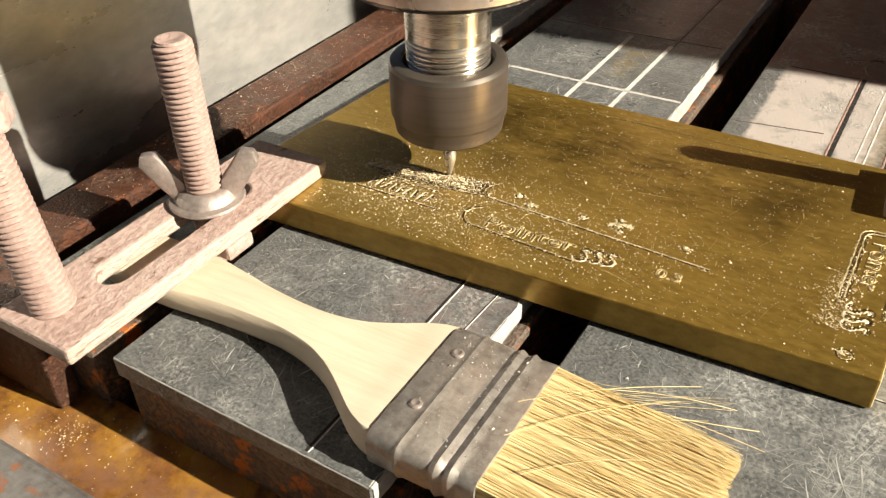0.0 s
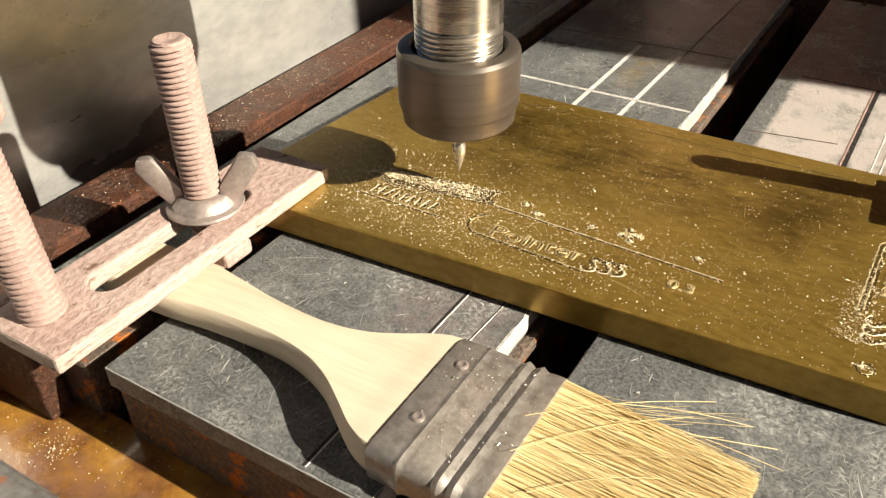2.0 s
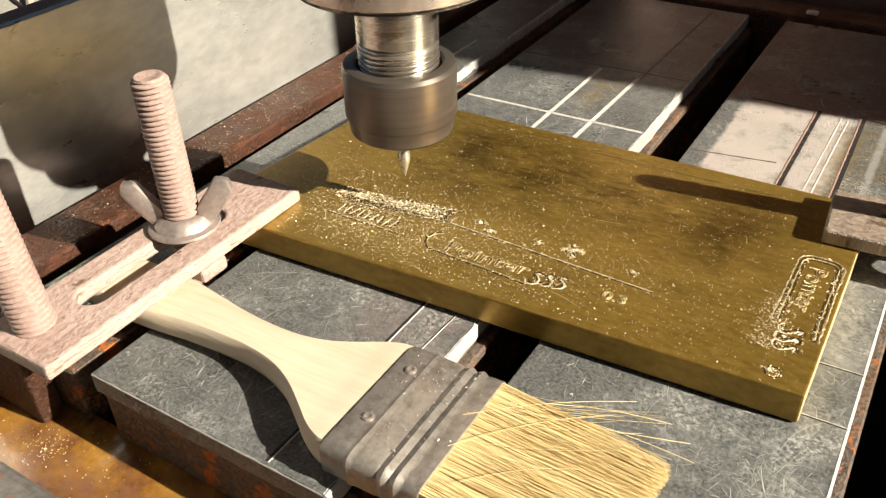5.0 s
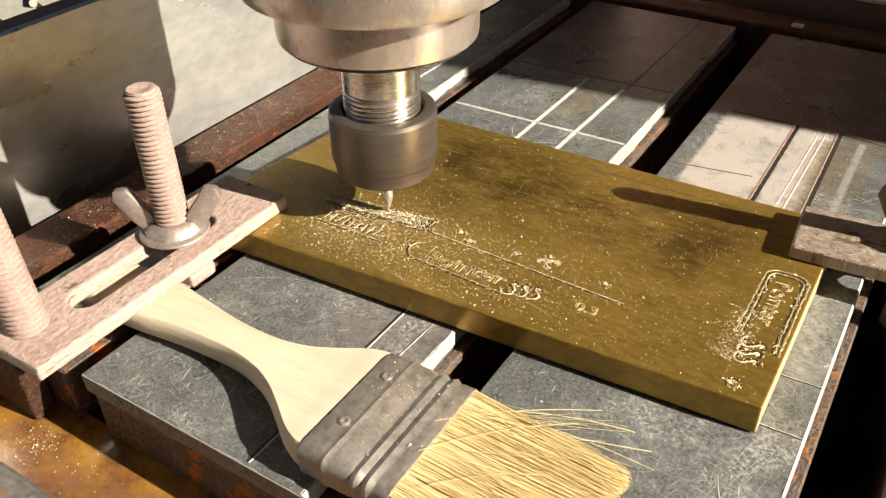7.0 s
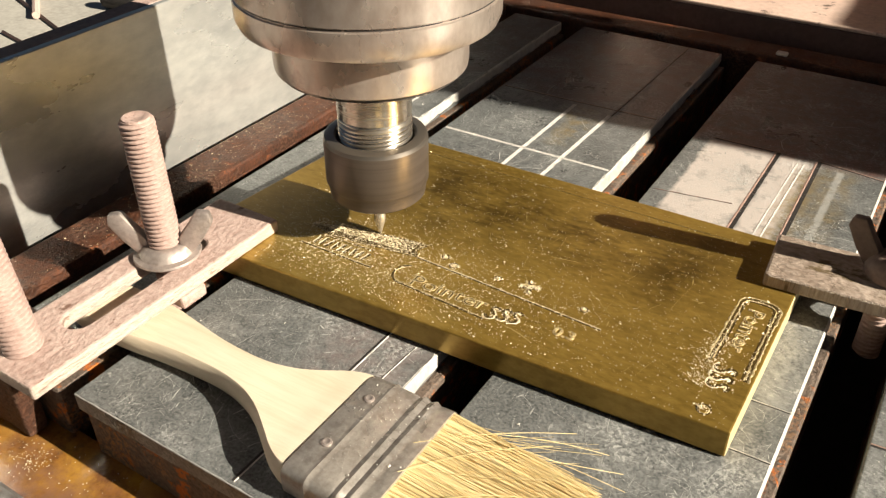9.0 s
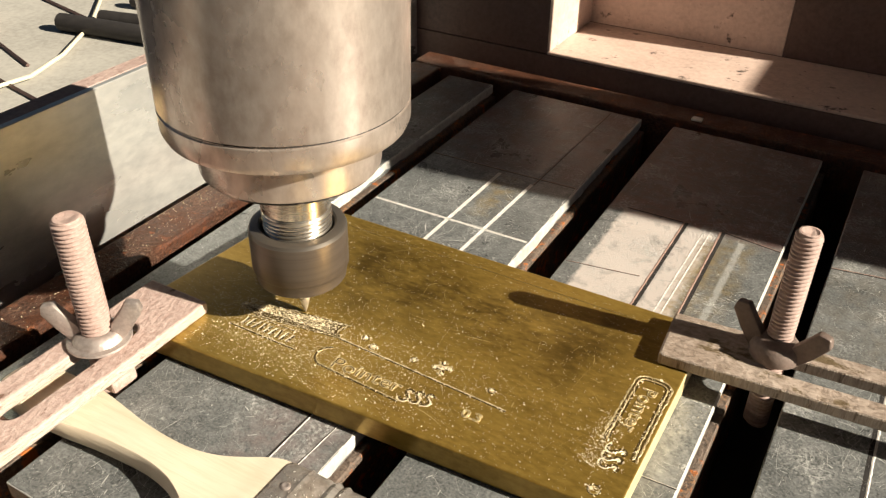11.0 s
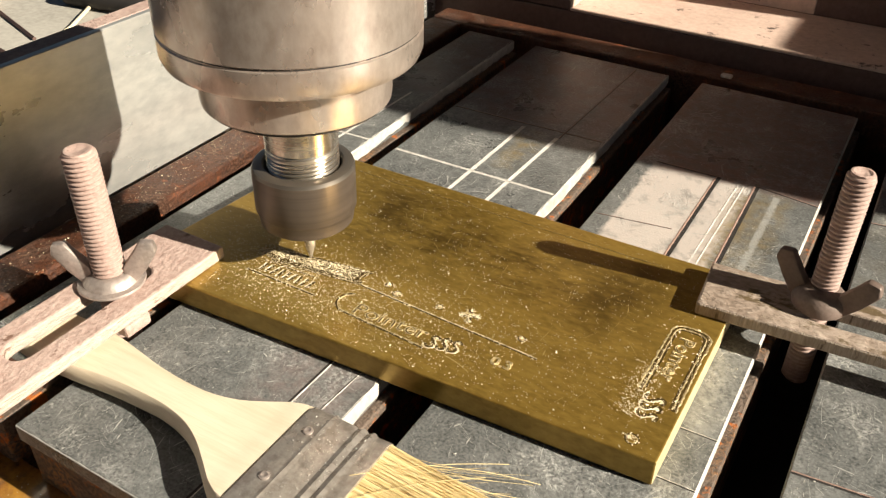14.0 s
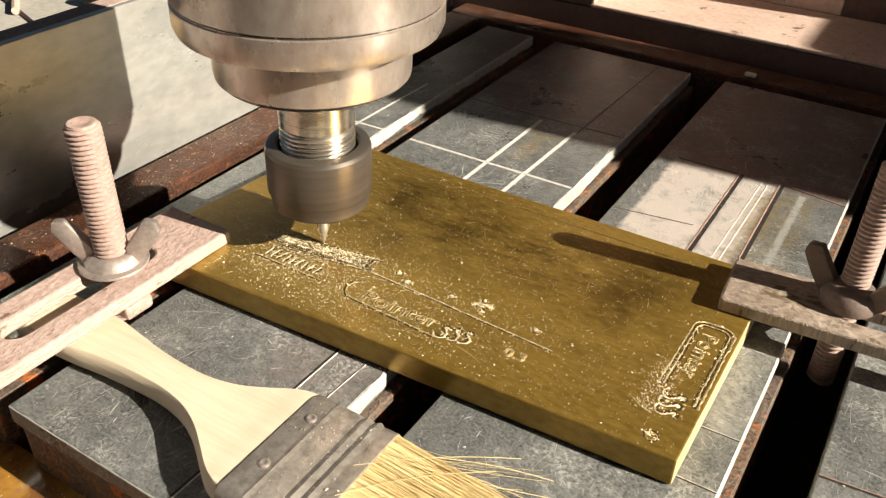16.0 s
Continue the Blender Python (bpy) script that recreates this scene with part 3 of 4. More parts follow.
def handle_mesh():
    """The wooden handle: a flat tongue that narrows at the waist and flares to the shoulders."""
    keys = [(-0.1660, -0.0410, 0.0010, 0.0024), (-0.1640, -0.0410, 0.0045, 0.0030), (-0.1580, -0.0412, 0.0072, 0.0034), (-0.1480, -0.0412, 0.0080, 0.0036), (-0.1360, -0.0411, 0.0076, 0.0038),
            (-0.1250, -0.0414, 0.0061, 0.0042), (-0.1150, -0.0419, 0.0049, 0.0044), (-0.1060, -0.0422, 0.0045, 0.0045), (-0.0980, -0.0428, 0.0053, 0.0046),
            (-0.0910, -0.0434, 0.0076, 0.0046), (-0.0850, -0.0440, 0.0109, 0.0047), (-0.0800, -0.0444, 0.0140, 0.0048), (-0.0760, -0.0447, 0.0156, 0.0050), (-0.0725, -0.0448, 0.0160, 0.0051)]
    bm = bmesh.new()
    rings = []
    n = 14
    smooth_keys = []
    for i in range(len(keys) - 1):
        q = [keys[max(0, i - 1)], keys[i], keys[i + 1], keys[min(len(keys) - 1, i + 2)]]
        for f in (0, 0.25, 0.5, 0.75):
            smooth_keys.append(tuple(b + 0.5 * f * ((c - a) + f * ((2 * a - 5 * b + 4 * c - d) + f * (3 * (b - c) + d - a))) for a, b, c, d in zip(*q)))
    for x, y, w, h in smooth_keys + [keys[-1]]:
        zc = h + 0.0002
        k = min(1.0, w / 0.006)
        far = [(0.97, 1.0), (1.0, 0.92), (1.02, 0.6), (1.02, 0.1), (0.98, -0.5), (0.84, -0.86), (0.60, -1.0)]
        near = [(0.80, 1.0), (0.86, 0.93), (0.98, 0.62), (1.05, 0.25), (1.04, -0.2), (0.94, -0.66), (0.60, -1.0)]
        ring = [bm.verts.new((x, y + w - 0.0052 * k + 0.0052 * k * u, zc + h * v)) for u, v in far]
        ring += [bm.verts.new((x, y - w + 0.0052 * k - 0.0052 * k * u, zc + h * v)) for u, v in near[::-1]]
        rings.append(ring)
    for a, b in zip(rings, rings[1:]):
        for i in range(n):
            j = (i + 1) % n
            bm.faces.new((a[i], b[i], b[j], a[j]))
    bm.faces.new(rings[0])
    bm.faces.new(rings[-1][::-1])
    bmesh.ops.recalc_face_normals(bm, faces=bm.faces)
    return bm


def ferrule_mesh():
    """A flat tin band with pressed beads, open at both ends into wood and bristle."""
    xs = [(-0.0735, -0.0004), (-0.0731, 0.0001), (-0.0682, 0.0001), (-0.0676, 0.0003), (-0.0670, 0.0011), (-0.0663, 0.0003), (-0.0657, 0.0001), (-0.0612, 0.0), (-0.0606, -0.0006), (-0.0600, 0.0), (-0.0592, 0.0012), (-0.0584, 0.0002),
          (-0.0578, -0.0007), (-0.0572, 0.0002), (-0.0564, 0.0011), (-0.0556, 0.0001), (-0.0550, -0.0004), (-0.0544, 0.0), (-0.0515, 0.0001)]
    bm = bmesh.new()
    rings = []
    for x, o in xs:
        w, h, r = 0.0168 + o * 0.3, 0.0052 + o * 0.40, 0.0027
        ring = []
        for cx, cy, a0 in ((w - r, h - r, 0), (-w + r, h - r, 90), (-w + r, -h + r, 180), (w - r, -h + r, 270)):
            for k in range(6):
                a = radians(a0 + 18 * k)
                ring.append(bm.verts.new((x, -0.0448 + cx + r * math.cos(a), 0.0058 + cy + r * math.sin(a))))
        rings.append(ring)
    n = len(rings[0])
    for a, b in zip(rings, rings[1:]):
        for i in range(n):
            j = (i + 1) % n
            bm.faces.new((a[i], b[i], b[j], a[j]))
    bm.faces.new(rings[0])
    bm.faces.new(rings[-1][::-1])
    bmesh.ops.recalc_face_normals(bm, faces=bm.faces)
    return bm


def bristle_mesh():
    rng = random.Random(7)
    verts, faces = [], []
    locks = [(rng.uniform(-1, 1), rng.uniform(-1, 1), rng.gauss(0, 0.0011)) for k in range(60)]
    for i in range(9500):
        u, v = rng.uniform(-1, 1), rng.uniform(-1, 1)
        y0, z0 = -0.0448 + 0.0160 * u, 0.0057 + 0.0045 * v
        ln = rng.uniform(0.0325, 0.0362) + 0.0012 * noise.noise(Vector((y0 * 260, 0, 7))) if rng.random() < 0.88 else rng.uniform(0.024, 0.034)
        lock = min(locks, key=lambda q: (q[0] - u) ** 2 + 0.25 * (q[1] - v) ** 2)
        dy = lock[2] + 0.55 * 0.0160 * (lock[0] - u) + 0.0010 * u + rng.gauss(0, 0.0007)
        dz = -0.0018 - 0.0012 * v + rng.gauss(0, 0.0005)
        if i % 110 == 0:
            dy, dz, ln = rng.uniform(-0.004, 0.012), rng.uniform(0.001, 0.003), rng.uniform(0.02, 0.033)
        r = rng.uniform(0.00006, 0.00012)
        base = len(verts)
        for k in range(4):
            f = k / 3
            x = -0.0520 + ln * f
            cy, cz = y0 + dy * f * (0.6 + 0.4 * f), max(0.0004, z0 + dz * f)
            rr = r * (1 - 0.45 * f)
            for q in range(3):
                a = 2.09 * q + i
                verts.append((x, cy + rr * math.cos(a), cz + rr * math.sin(a)))
        for k in range(3):
            for q in range(3):
                p = (q + 1) % 3
                faces.append((base + 3 * k + q, base + 3 * k + p, base + 3 * k + 3 + p, base + 3 * k + 3 + q))
        faces.append((base + 9, base + 10, base + 11))
    me = bpy.data.meshes.new("bristles")
    me.from_pydata(verts, [], faces)
    me.materials.append(BRISTLE)
    ob = new("bristles", me)
    ob.parent = brush
    return tagged(ob, "straw-coloured hog bristles", kind="stuff")


part("handle", handle_mesh(), WOOD, brush, "pale unvarnished wooden handle", smooth=True)
fer = part("ferrule", ferrule_mesh(), FERRULE, brush, "dull tin ferrule with pressed beads", smooth=True)
for y in (-0.0360, -0.0510):
    part("rivet", lathe([(0.0013, 0), (0.0012, 0.0004), (0.0008, 0.0006), (0.0003, 0.0003)], 16), NUT_STEEL, fer, "small pale rivet", smooth=True).location = (-0.0695, y, 0.0110)
bristle_mesh()
for k, (p, q, bend) in enumerate((((-0.0535, -0.0420, 0.0122), (-0.0270, -0.0185, 0.0075), 0.001), ((-0.0520, -0.0500, 0.0120), (-0.0290, -0.0260, 0.0100), 0.0015), ((-0.0450, -0.0350, 0.0112), (-0.0150, -0.0205, 0.0030), -0.001),
                                   ((-0.0460, -0.0560, 0.0118), (-0.0290, -0.0420, 0.0108), 0.001), ((-0.0480, -0.0330, 0.0100), (-0.0130, -0.0240, 0.0020), 0.001), ((-0.0420, -0.0300, 0.0100), (-0.0200, -0.0160, 0.0012), 0.0006))):
    p, q = Vector(p), Vector(q)
    part("stray_bristle", tube([p.lerp(q, f / 8) + Vector((0, bend * math.sin(math.pi * f / 8), 0.0006 * math.sin(math.pi * f / 8))) for f in range(9)], 0.00008, 5), BRISTLE, brush)
for ob in brush.children_recursive:
    ob.data.transform(Matrix.Diagonal((1, 1, 0.80, 1)))
    ob.location.z *= 0.80
brush.location = (-0.0014, 0.0023, 0)
tagged(brush, "flat paint brush with a pale wooden handle lying on the slats", "paint brush")


# ---- engraving ----
def flat(points, z, material, name, parent, label=""):
    """A thin skin of metal laid on a surface."""
    return part(name, prism(points, z, z + 0.00012), material, parent, label)


ENGRAVED = []


def engraved_line(pts, parent, width=0.0006, z=PT, material=None, burr=None, name="engraved_line", seed=1, ragged=1.0):
    """A cut's shade as a dark strip, a ragged bright burr along one side."""
    rng = random.Random(seed)
    bm = bmesh.new()
    fine = []
    for (x0, y0), (x1, y1) in zip(pts, pts[1:]):
        n = max(1, int(math.hypot(x1 - x0, y1 - y0) / 0.0007))
        fine += [(x0 + (x1 - x0) * k / n, y0 + (y1 - y0) * k / n) for k in range(n)]
    fine.append(pts[-1])
    if z == PT and width > 0.0002:
        ENGRAVED.extend(fine)
    rows = []
    for i, (x, y) in enumerate(fine):
        a, b = fine[max(0, i - 1)], fine[min(len(fine) - 1, i + 1)]
        d = math.hypot(b[0] - a[0], b[1] - a[1]) or 1
        nx, ny = -(b[1] - a[1]) / d, (b[0] - a[0]) / d
        w = width / 2 * (1 + ragged * rng.uniform(-0.18, 0.15))
        u = width * (0.6 + ragged * rng.uniform(-0.3, 0.3))
        h = rng.uniform(0.00005, 0.00022)
        rows.append([bm.verts.new((x - nx * w, y - ny * w, z + 0.00003)), bm.verts.new((x + nx * w, y + ny * w, z + 0.00003)),
                     bm.verts.new((x + nx * (w + u / 2), y + ny * (w + u / 2), z + h)), bm.verts.new((x + nx * (w + u), y + ny * (w + u), z + 0.00001))])
    for a, b in zip(rows, rows[1:]):
        for k in range(3):
            f = bm.faces.new((a[k], b[k], b[k + 1], a[k + 1]))
            f.material_index = 0 if k == 0 else 1
    return part(name, bm, [material or BRASS_GROOVE, burr or BURR], parent)


def arc(cx, cy, r, a0, a1, n=8):
    return [(cx + r * math.cos(radians(a0 + (a1 - a0) * k / n)), cy + r * math.sin(radians(a0 + (a1 - a0) * k / n))) for k in range(n + 1)]


def engraved_text(body, size, x, y, turn, parent, squeeze=1.0):
    cu = bpy.data.curves.new("engraved_text", "FONT")
    cu.body, cu.size, cu.fill_mode, cu.bevel_depth, cu.bevel_resolution, cu.resolution_u = body, size, "NONE", 0.00019, 0, 3
    tmp = new("lettering", cu)
    bpy.context.view_layer.update()
    me = bpy.data.meshes.new_from_object(tmp.evaluated_get(bpy.context.evaluated_depsgraph_get()))
    bpy.data.objects.remove(tmp)
    me.materials.clear()
    me.materials.append(BURR)
    ob = new("engraved_text", me)
    ob.parent = parent
    ob.matrix_basis = pose(x, y, PT + 0.00004, 0, 0, turn) @ Matrix.Diagonal((squeeze, 1, 0.9, 1))
    cu2 = bpy.data.curves.new("engraved_text", "FONT")
    cu2.body, cu2.size, cu2.extrude = body, size, 0.00001
    tmp = new("lettering", cu2)
    bpy.context.view_layer.update()
    me = bpy.data.meshes.new_from_object(tmp.evaluated_get(bpy.context.evaluated_depsgraph_get()))
    bpy.data.objects.remove(tmp)
    me.materials.clear()
    me.materials.append(BRASS_GROOVE)
    ob2 = new("cut_floor", me)
    ob2.parent = ob
    ob2.matrix_basis = Matrix.Translation((0, 0, 0.00002))
    return ob


def squiggle(x, y, w, h, n, parent, seed):
    """Strokes too fine to read, cut as short bars."""
    rng = random.Random(seed)
    for k in range(n):
        cx = x + w * (k + 0.5) / n
        lean = rng.uniform(-0.0004, 0.0006)
        engraved_line([(cx - lean, y), (cx + lean, y + h)], parent, 0.0008, burr=BRASS_CUT, seed=seed * 31 + k)


# the pocket that is being milled
flat([(-0.1290, 0.0166), (-0.1205, 0.0141), (-0.0925, 0.0180), (-0.0948, 0.0208), (-0.0930, 0.0248), (-0.1110, 0.0222), (-0.1190, 0.0200)], PT - 0.00008, BRASS_GROOVE, "milled_pocket", plate, "rough dark floor of the milled pocket")
engraved_line([(-0.1290, 0.0166), (-0.1205, 0.0141), (-0.0925, 0.0182)], plate, 0.0004, seed=3)
engraved_line([(-0.0925, 0.0180), (-0.0942, 0.0194), (-0.0948, 0.0208), (-0.0945, 0.0226), (-0.0930, 0.0248)], plate, 0.0004, seed=4)
engraved_line([(-0.0930, 0.0248), (-0.1190, 0.0200), (-0.1290, 0.0166)], plate, 0.0004, seed=5)
for k in range(5):
    f = 0.15 + 0.16 * k
    engraved_line([(-0.127 + 0.006 * k * 0.2, 0.0164 + 0.0008 * k), (-0.098, 0.0186 + 0.0009 * k)], plate, 0.0005, seed=60 + k)
# the unread word beside the edge, under which a line is cut
squiggle(-0.1230, 0.0088, 0.0190, 0.0036, 9, plate, 11)
engraved_line([(-0.1255, 0.0072), (-0.1010, 0.0074)], plate, 0.0005, seed=12)
engraved_line([(-0.1240, 0.0132), (-0.1050, 0.0142)], plate, 0.0003, seed=13)
# the lettered frame
engraved_line(arc(-0.0905, 0.0100, 0.0042, 110, 260, 10) + [(-0.0640, 0.0046)], plate, 0.0006, seed=14)
engraved_text("Pointer", 0.0064, -0.0886, 0.0068, 2.0, plate, 1.2)
def s_stroke(x, y, w, h, turn, seed):
    """An S-shaped cut, part of a sign too worn to read."""
    pts = arc(0, h / 4, w, 20, 270, 7) + arc(0, -h / 4, w, 90, -160, 7)
    c, q = math.cos(radians(turn)), math.sin(radians(turn))
    engraved_line([(x + u * c - v * q, y + u * q + v * c) for u, v in pts], plate, 0.0008, burr=BRASS_CUT, seed=seed)


for k in range(3):
    s_stroke(-0.0632 + 0.0029 * k, 0.0082 + 0.0006 * k, 0.0011, 0.0050, -12, 210 + k)
engraved_line([(-0.0928, 0.0180), (-0.0650, 0.0170), (-0.0372, 0.0160)], plate, 0.0005, burr=BRASS_CUT, seed=15)
engraved_text("0.3", 0.0042, -0.0470, 0.0086, 3.0, plate, 1.15)
engraved_line([(-0.145, 0.0705), (-0.060, 0.0712), (-0.022, 0.0716)], plate, 0.00012, seed=18)
# pips and the cross
for x, y, r in ((-0.0862, 0.0222, 0.0010), (-0.0822, 0.0200, 0.0012), (-0.0690, 0.0212, 0.0010), (-0.0440, 0.0212, 0.0010), (-0.0072, 0.0034, 0.0016)):
    engraved_line(arc(x, y, r, 0, 360, 10), plate, 0.0004, name="engraved_ring", seed=int(-x * 1e4))
for a in (20, 110):
    c, q = math.cos(radians(a)), math.sin(radians(a))
    engraved_line([(-0.0600 - 0.0027 * c, 0.0222 - 0.0027 * q), (-0.0600 + 0.0027 * c, 0.0222 + 0.0027 * q)], plate, 0.0013, name="engraved_cross", seed=a)
# the upright frame at the end of the plate
fr = arc(-0.0085, 0.0455, 0.0025, 180, 90, 6) + arc(-0.0045, 0.0455, 0.0025, 90, 0, 6)
engraved_line([(-0.0112, 0.0200)] + fr + [(-0.0020, 0.0165)], plate, 0.0009, seed=16)
fr = arc(-0.0082, 0.0450, 0.0020, 180, 90, 6) + arc(-0.0048, 0.0450, 0.0020, 90, 0, 6)
engraved_line([(-0.0102, 0.0210)] + fr + [(-0.0028, 0.0170)], plate, 0.0006, seed=17)
engraved_text("Pointer", 0.0058, -0.0086, 0.0440, -90, plate, 1.05)
for k in range(3):
    s_stroke(-0.0068, 0.0182 - 0.0029 * k, 0.0011, 0.0054, -95, 230 + k)

# ---- milled marks on the slats ----
# Pale groove lines; beside a black floor it paints the groove's lit wall.
GROOVE_LIGHT = mat("pale_lit_groove", (0.66, 0.63, 0.59), 0.6, 0.1, scale=400, bump=0.8, bump_scale=2500, spots=(0.3, 0.28, 0.26), spot_at=0.6, spot_scale=500)
GROOVE_BROWN = mat("brown_milled_groove", (0.34, 0.22, 0.18), 0.7, 0.0, scale=400, bump=0.8, bump_scale=2500, spots=(0.12, 0.08, 0.07), spot_at=0.6, spot_scale=500)


# Black floor and pale burr paint a groove's shaded and lit sides.
def mark(slat_no, pts, width=0.0011, burr=GROOVE_LIGHT, seed=0, floor=BLACK):
    th = [o for o in bpy.data.objects if o.name.startswith("table_slat") and o.parent is None]
    th.sort(key=lambda o: o.location.x)
    ob = th[slat_no]
    engraved_line([(x - ob.location.x, y) for x, y in pts], ob, width, 0.0, floor, burr, "milled_groove", seed, 0.3)


mark(1, [(-0.1050, 0.085), (-0.1040, 0.1465)], 0.0006, seed=31, floor=GROOVE_LIGHT)
mark(1, [(-0.1056, 0.085), (-0.1046, 0.1465)], 0.0006, seed=131, floor=GROOVE_LIGHT)
mark(1, [(-0.0900, 0.085), (-0.0885, 0.1440)], 0.0006, seed=32, floor=GROOVE_LIGHT)
mark(1, [(-0.0906, 0.085), (-0.0891, 0.1440)], 0.0006, seed=132, floor=GROOVE_LIGHT)
mark(1, [(-0.1375, 0.1030), (-0.0722, 0.1040)], 0.0004, seed=33, floor=GROOVE_LIGHT)
mark(1, [(-0.1375, 0.1036), (-0.0722, 0.1046)], 0.0004, seed=133, floor=GROOVE_LIGHT)
mark(1, [(-0.0865, -0.002), (-0.0870, -0.062)], 0.0007, seed=34)
mark(1, [(-0.0775, -0.003), (-0.0790, -0.032)], 0.0003, seed=35)
mark(1, [(-0.0880, 0.1440), (-0.0860, 0.226)], 0.0004, GROOVE_BROWN, 36)
mark(1, [(-0.1370, 0.1480), (-0.0722, 0.1500)], 0.0005, GROOVE_BROWN, 37)
mark(0, [(-0.1620, 0.085), (-0.1600, 0.150)], 0.0007, seed=38, floor=GROOVE_LIGHT)
mark(0, [(-0.1740, 0.1030), (-0.1505, 0.1040)], 0.0006, seed=39, floor=GROOVE_LIGHT)
mark(2, [(-0.0262, 0.079), (-0.0260, 0.1475)], 0.0013, GROOVE_BROWN, 41)
mark(2, [(-0.0112, 0.079), (-0.0122, 0.1480)], 0.0013, GROOVE_BROWN, 42)
mark(2, [(-0.0490, 0.1470), (-0.0255, 0.1475)], 0.0007, GROOVE_BROWN, 43)
mark(2, [(-0.0122, 0.1480), (0.0088, 0.1450)], 0.0007, GROOVE_BROWN, 44)
mark(2, [(-0.0555, 0.1010), (-0.0300, 0.1050)], 0.0003, GROOVE_BROWN, 45)
mark(2, [(-0.0195, 0.079), (-0.0186, 0.1455)], 0.0003, seed=46, floor=GROOVE_LIGHT)
mark(2, [(-0.0172, 0.079), (-0.0164, 0.1455)], 0.0003, seed=146, floor=GROOVE_LIGHT)
mark(2, [(-0.0005, 0.0205), (0.0090, 0.0208)], 0.0004, seed=48)
mark(2, [(-0.0005, 0.0030), (0.0090, 0.0032)], 0.0004, seed=49)
mark(3, [(0.0497, 0.1478), (0.0498, -0.0620)], 0.0012, seed=51)
mark(3, [(0.0262, 0.0205), (0.0700, 0.0245)], 0.0007, GROOVE_BROWN, 53)
mark(3, [(0.0262, 0.1440), (0.0497, 0.1478)], 0.0007, GROOVE_BROWN, 52)
SCRATCH = mat("fresh_scratch", (0.42, 0.425, 0.41), 0.5, 0.2, scale=300, bump=0.2, grit=0.7, island=0.7, dark=(0.10, 0.104, 0.102), light=(0.72, 0.715, 0.68))


def scratch_field(ob, x0, x1, y0, y1, z, n, seed, material):
    """Hair-fine scratches over one surface: crossing nests of short ones, and a few long loose arcs."""
    rng = random.Random(seed)
    verts, faces = [], []
    nests = [(rng.uniform(x0, x1), rng.uniform(y0, y1), rng.uniform(0.004, 0.014), rng.uniform(0, math.pi)) for k in range(22)]
    for k in range(n):
        if rng.random() < 0.62:
            cx, cy, cr, ca = rng.choice(nests)
            x, y, a = rng.gauss(cx, cr), rng.gauss(cy, cr), ca + rng.choice((0, 0, 0.7, 1.4)) + rng.gauss(0, 0.15)
            ln = min(0.016, 0.0008 + rng.expovariate(1 / 0.0028))
        else:
            x, y, a = rng.uniform(x0, x1), rng.uniform(y0, y1), rng.uniform(0, 6.28)
            ln = min(0.040, 0.0006 + rng.expovariate(1 / (0.0110 if rng.random() < 0.12 else 0.0018)))
        turn = rng.gauss(0, 45)
        w = rng.uniform(0.000014, 0.00004) if rng.random() < 0.92 else rng.uniform(0.00005, 0.00012)
        m = 5
        pts = []
        for j in range(m + 1):
            pts.append((x, y, a))
            a += turn * ln / m
            x, y = x + ln / m * math.cos(a), y + ln / m * math.sin(a)
        if not all(x0 < p[0] < x1 and y0 < p[1] < y1 for p in pts):
            continue
        b = len(verts)
        for j, (px_, py_, an) in enumerate(pts):
            ww = w * (0.25 + math.sin(math.pi * j / m))
            verts += [(px_ - ww * math.sin(an) - ob.location.x, py_ + ww * math.cos(an), z), (px_ + ww * math.sin(an) - ob.location.x, py_ - ww * math.cos(an), z)]
        faces += [(b + 2 * j, b + 2 * j + 1, b + 2 * j + 3, b + 2 * j + 2) for j in range(m)]
    me = bpy.data.meshes.new("scratch_field")
    me.from_pydata(verts, [], faces)
    me.materials.append(material)
    sc = new("scratch_field", me)
    sc.parent = ob
    tagged(sc, "fine bright scratches in the metal", kind="stuff")


for k, ob in enumerate(sorted([o for o in bpy.data.objects if o.name.startswith("table_slat") and o.parent is None], key=lambda o: o.location.x)):
    scratch_field(ob, SLATS[k][0] + 0.0006, SLATS[k][1] - 0.0006, Y0 + 0.0006, 0.2270, 0.00003, (500, 3200, 3000, 2800, 150)[k], 70 + k, SCRATCH)
BRASS_SCRATCH = mat("bright_brass_scratch", (0.50, 0.36, 0.10), 0.4, 0.6, scale=500, bump=0.2, island=0.6, dark=(0.22, 0.14, 0.03), light=(0.66, 0.50, 0.20))
scratch_field(plate, -0.145, -0.001, 0.001, 0.075, PT + 0.00002, 420, 91, BRASS_SCRATCH)


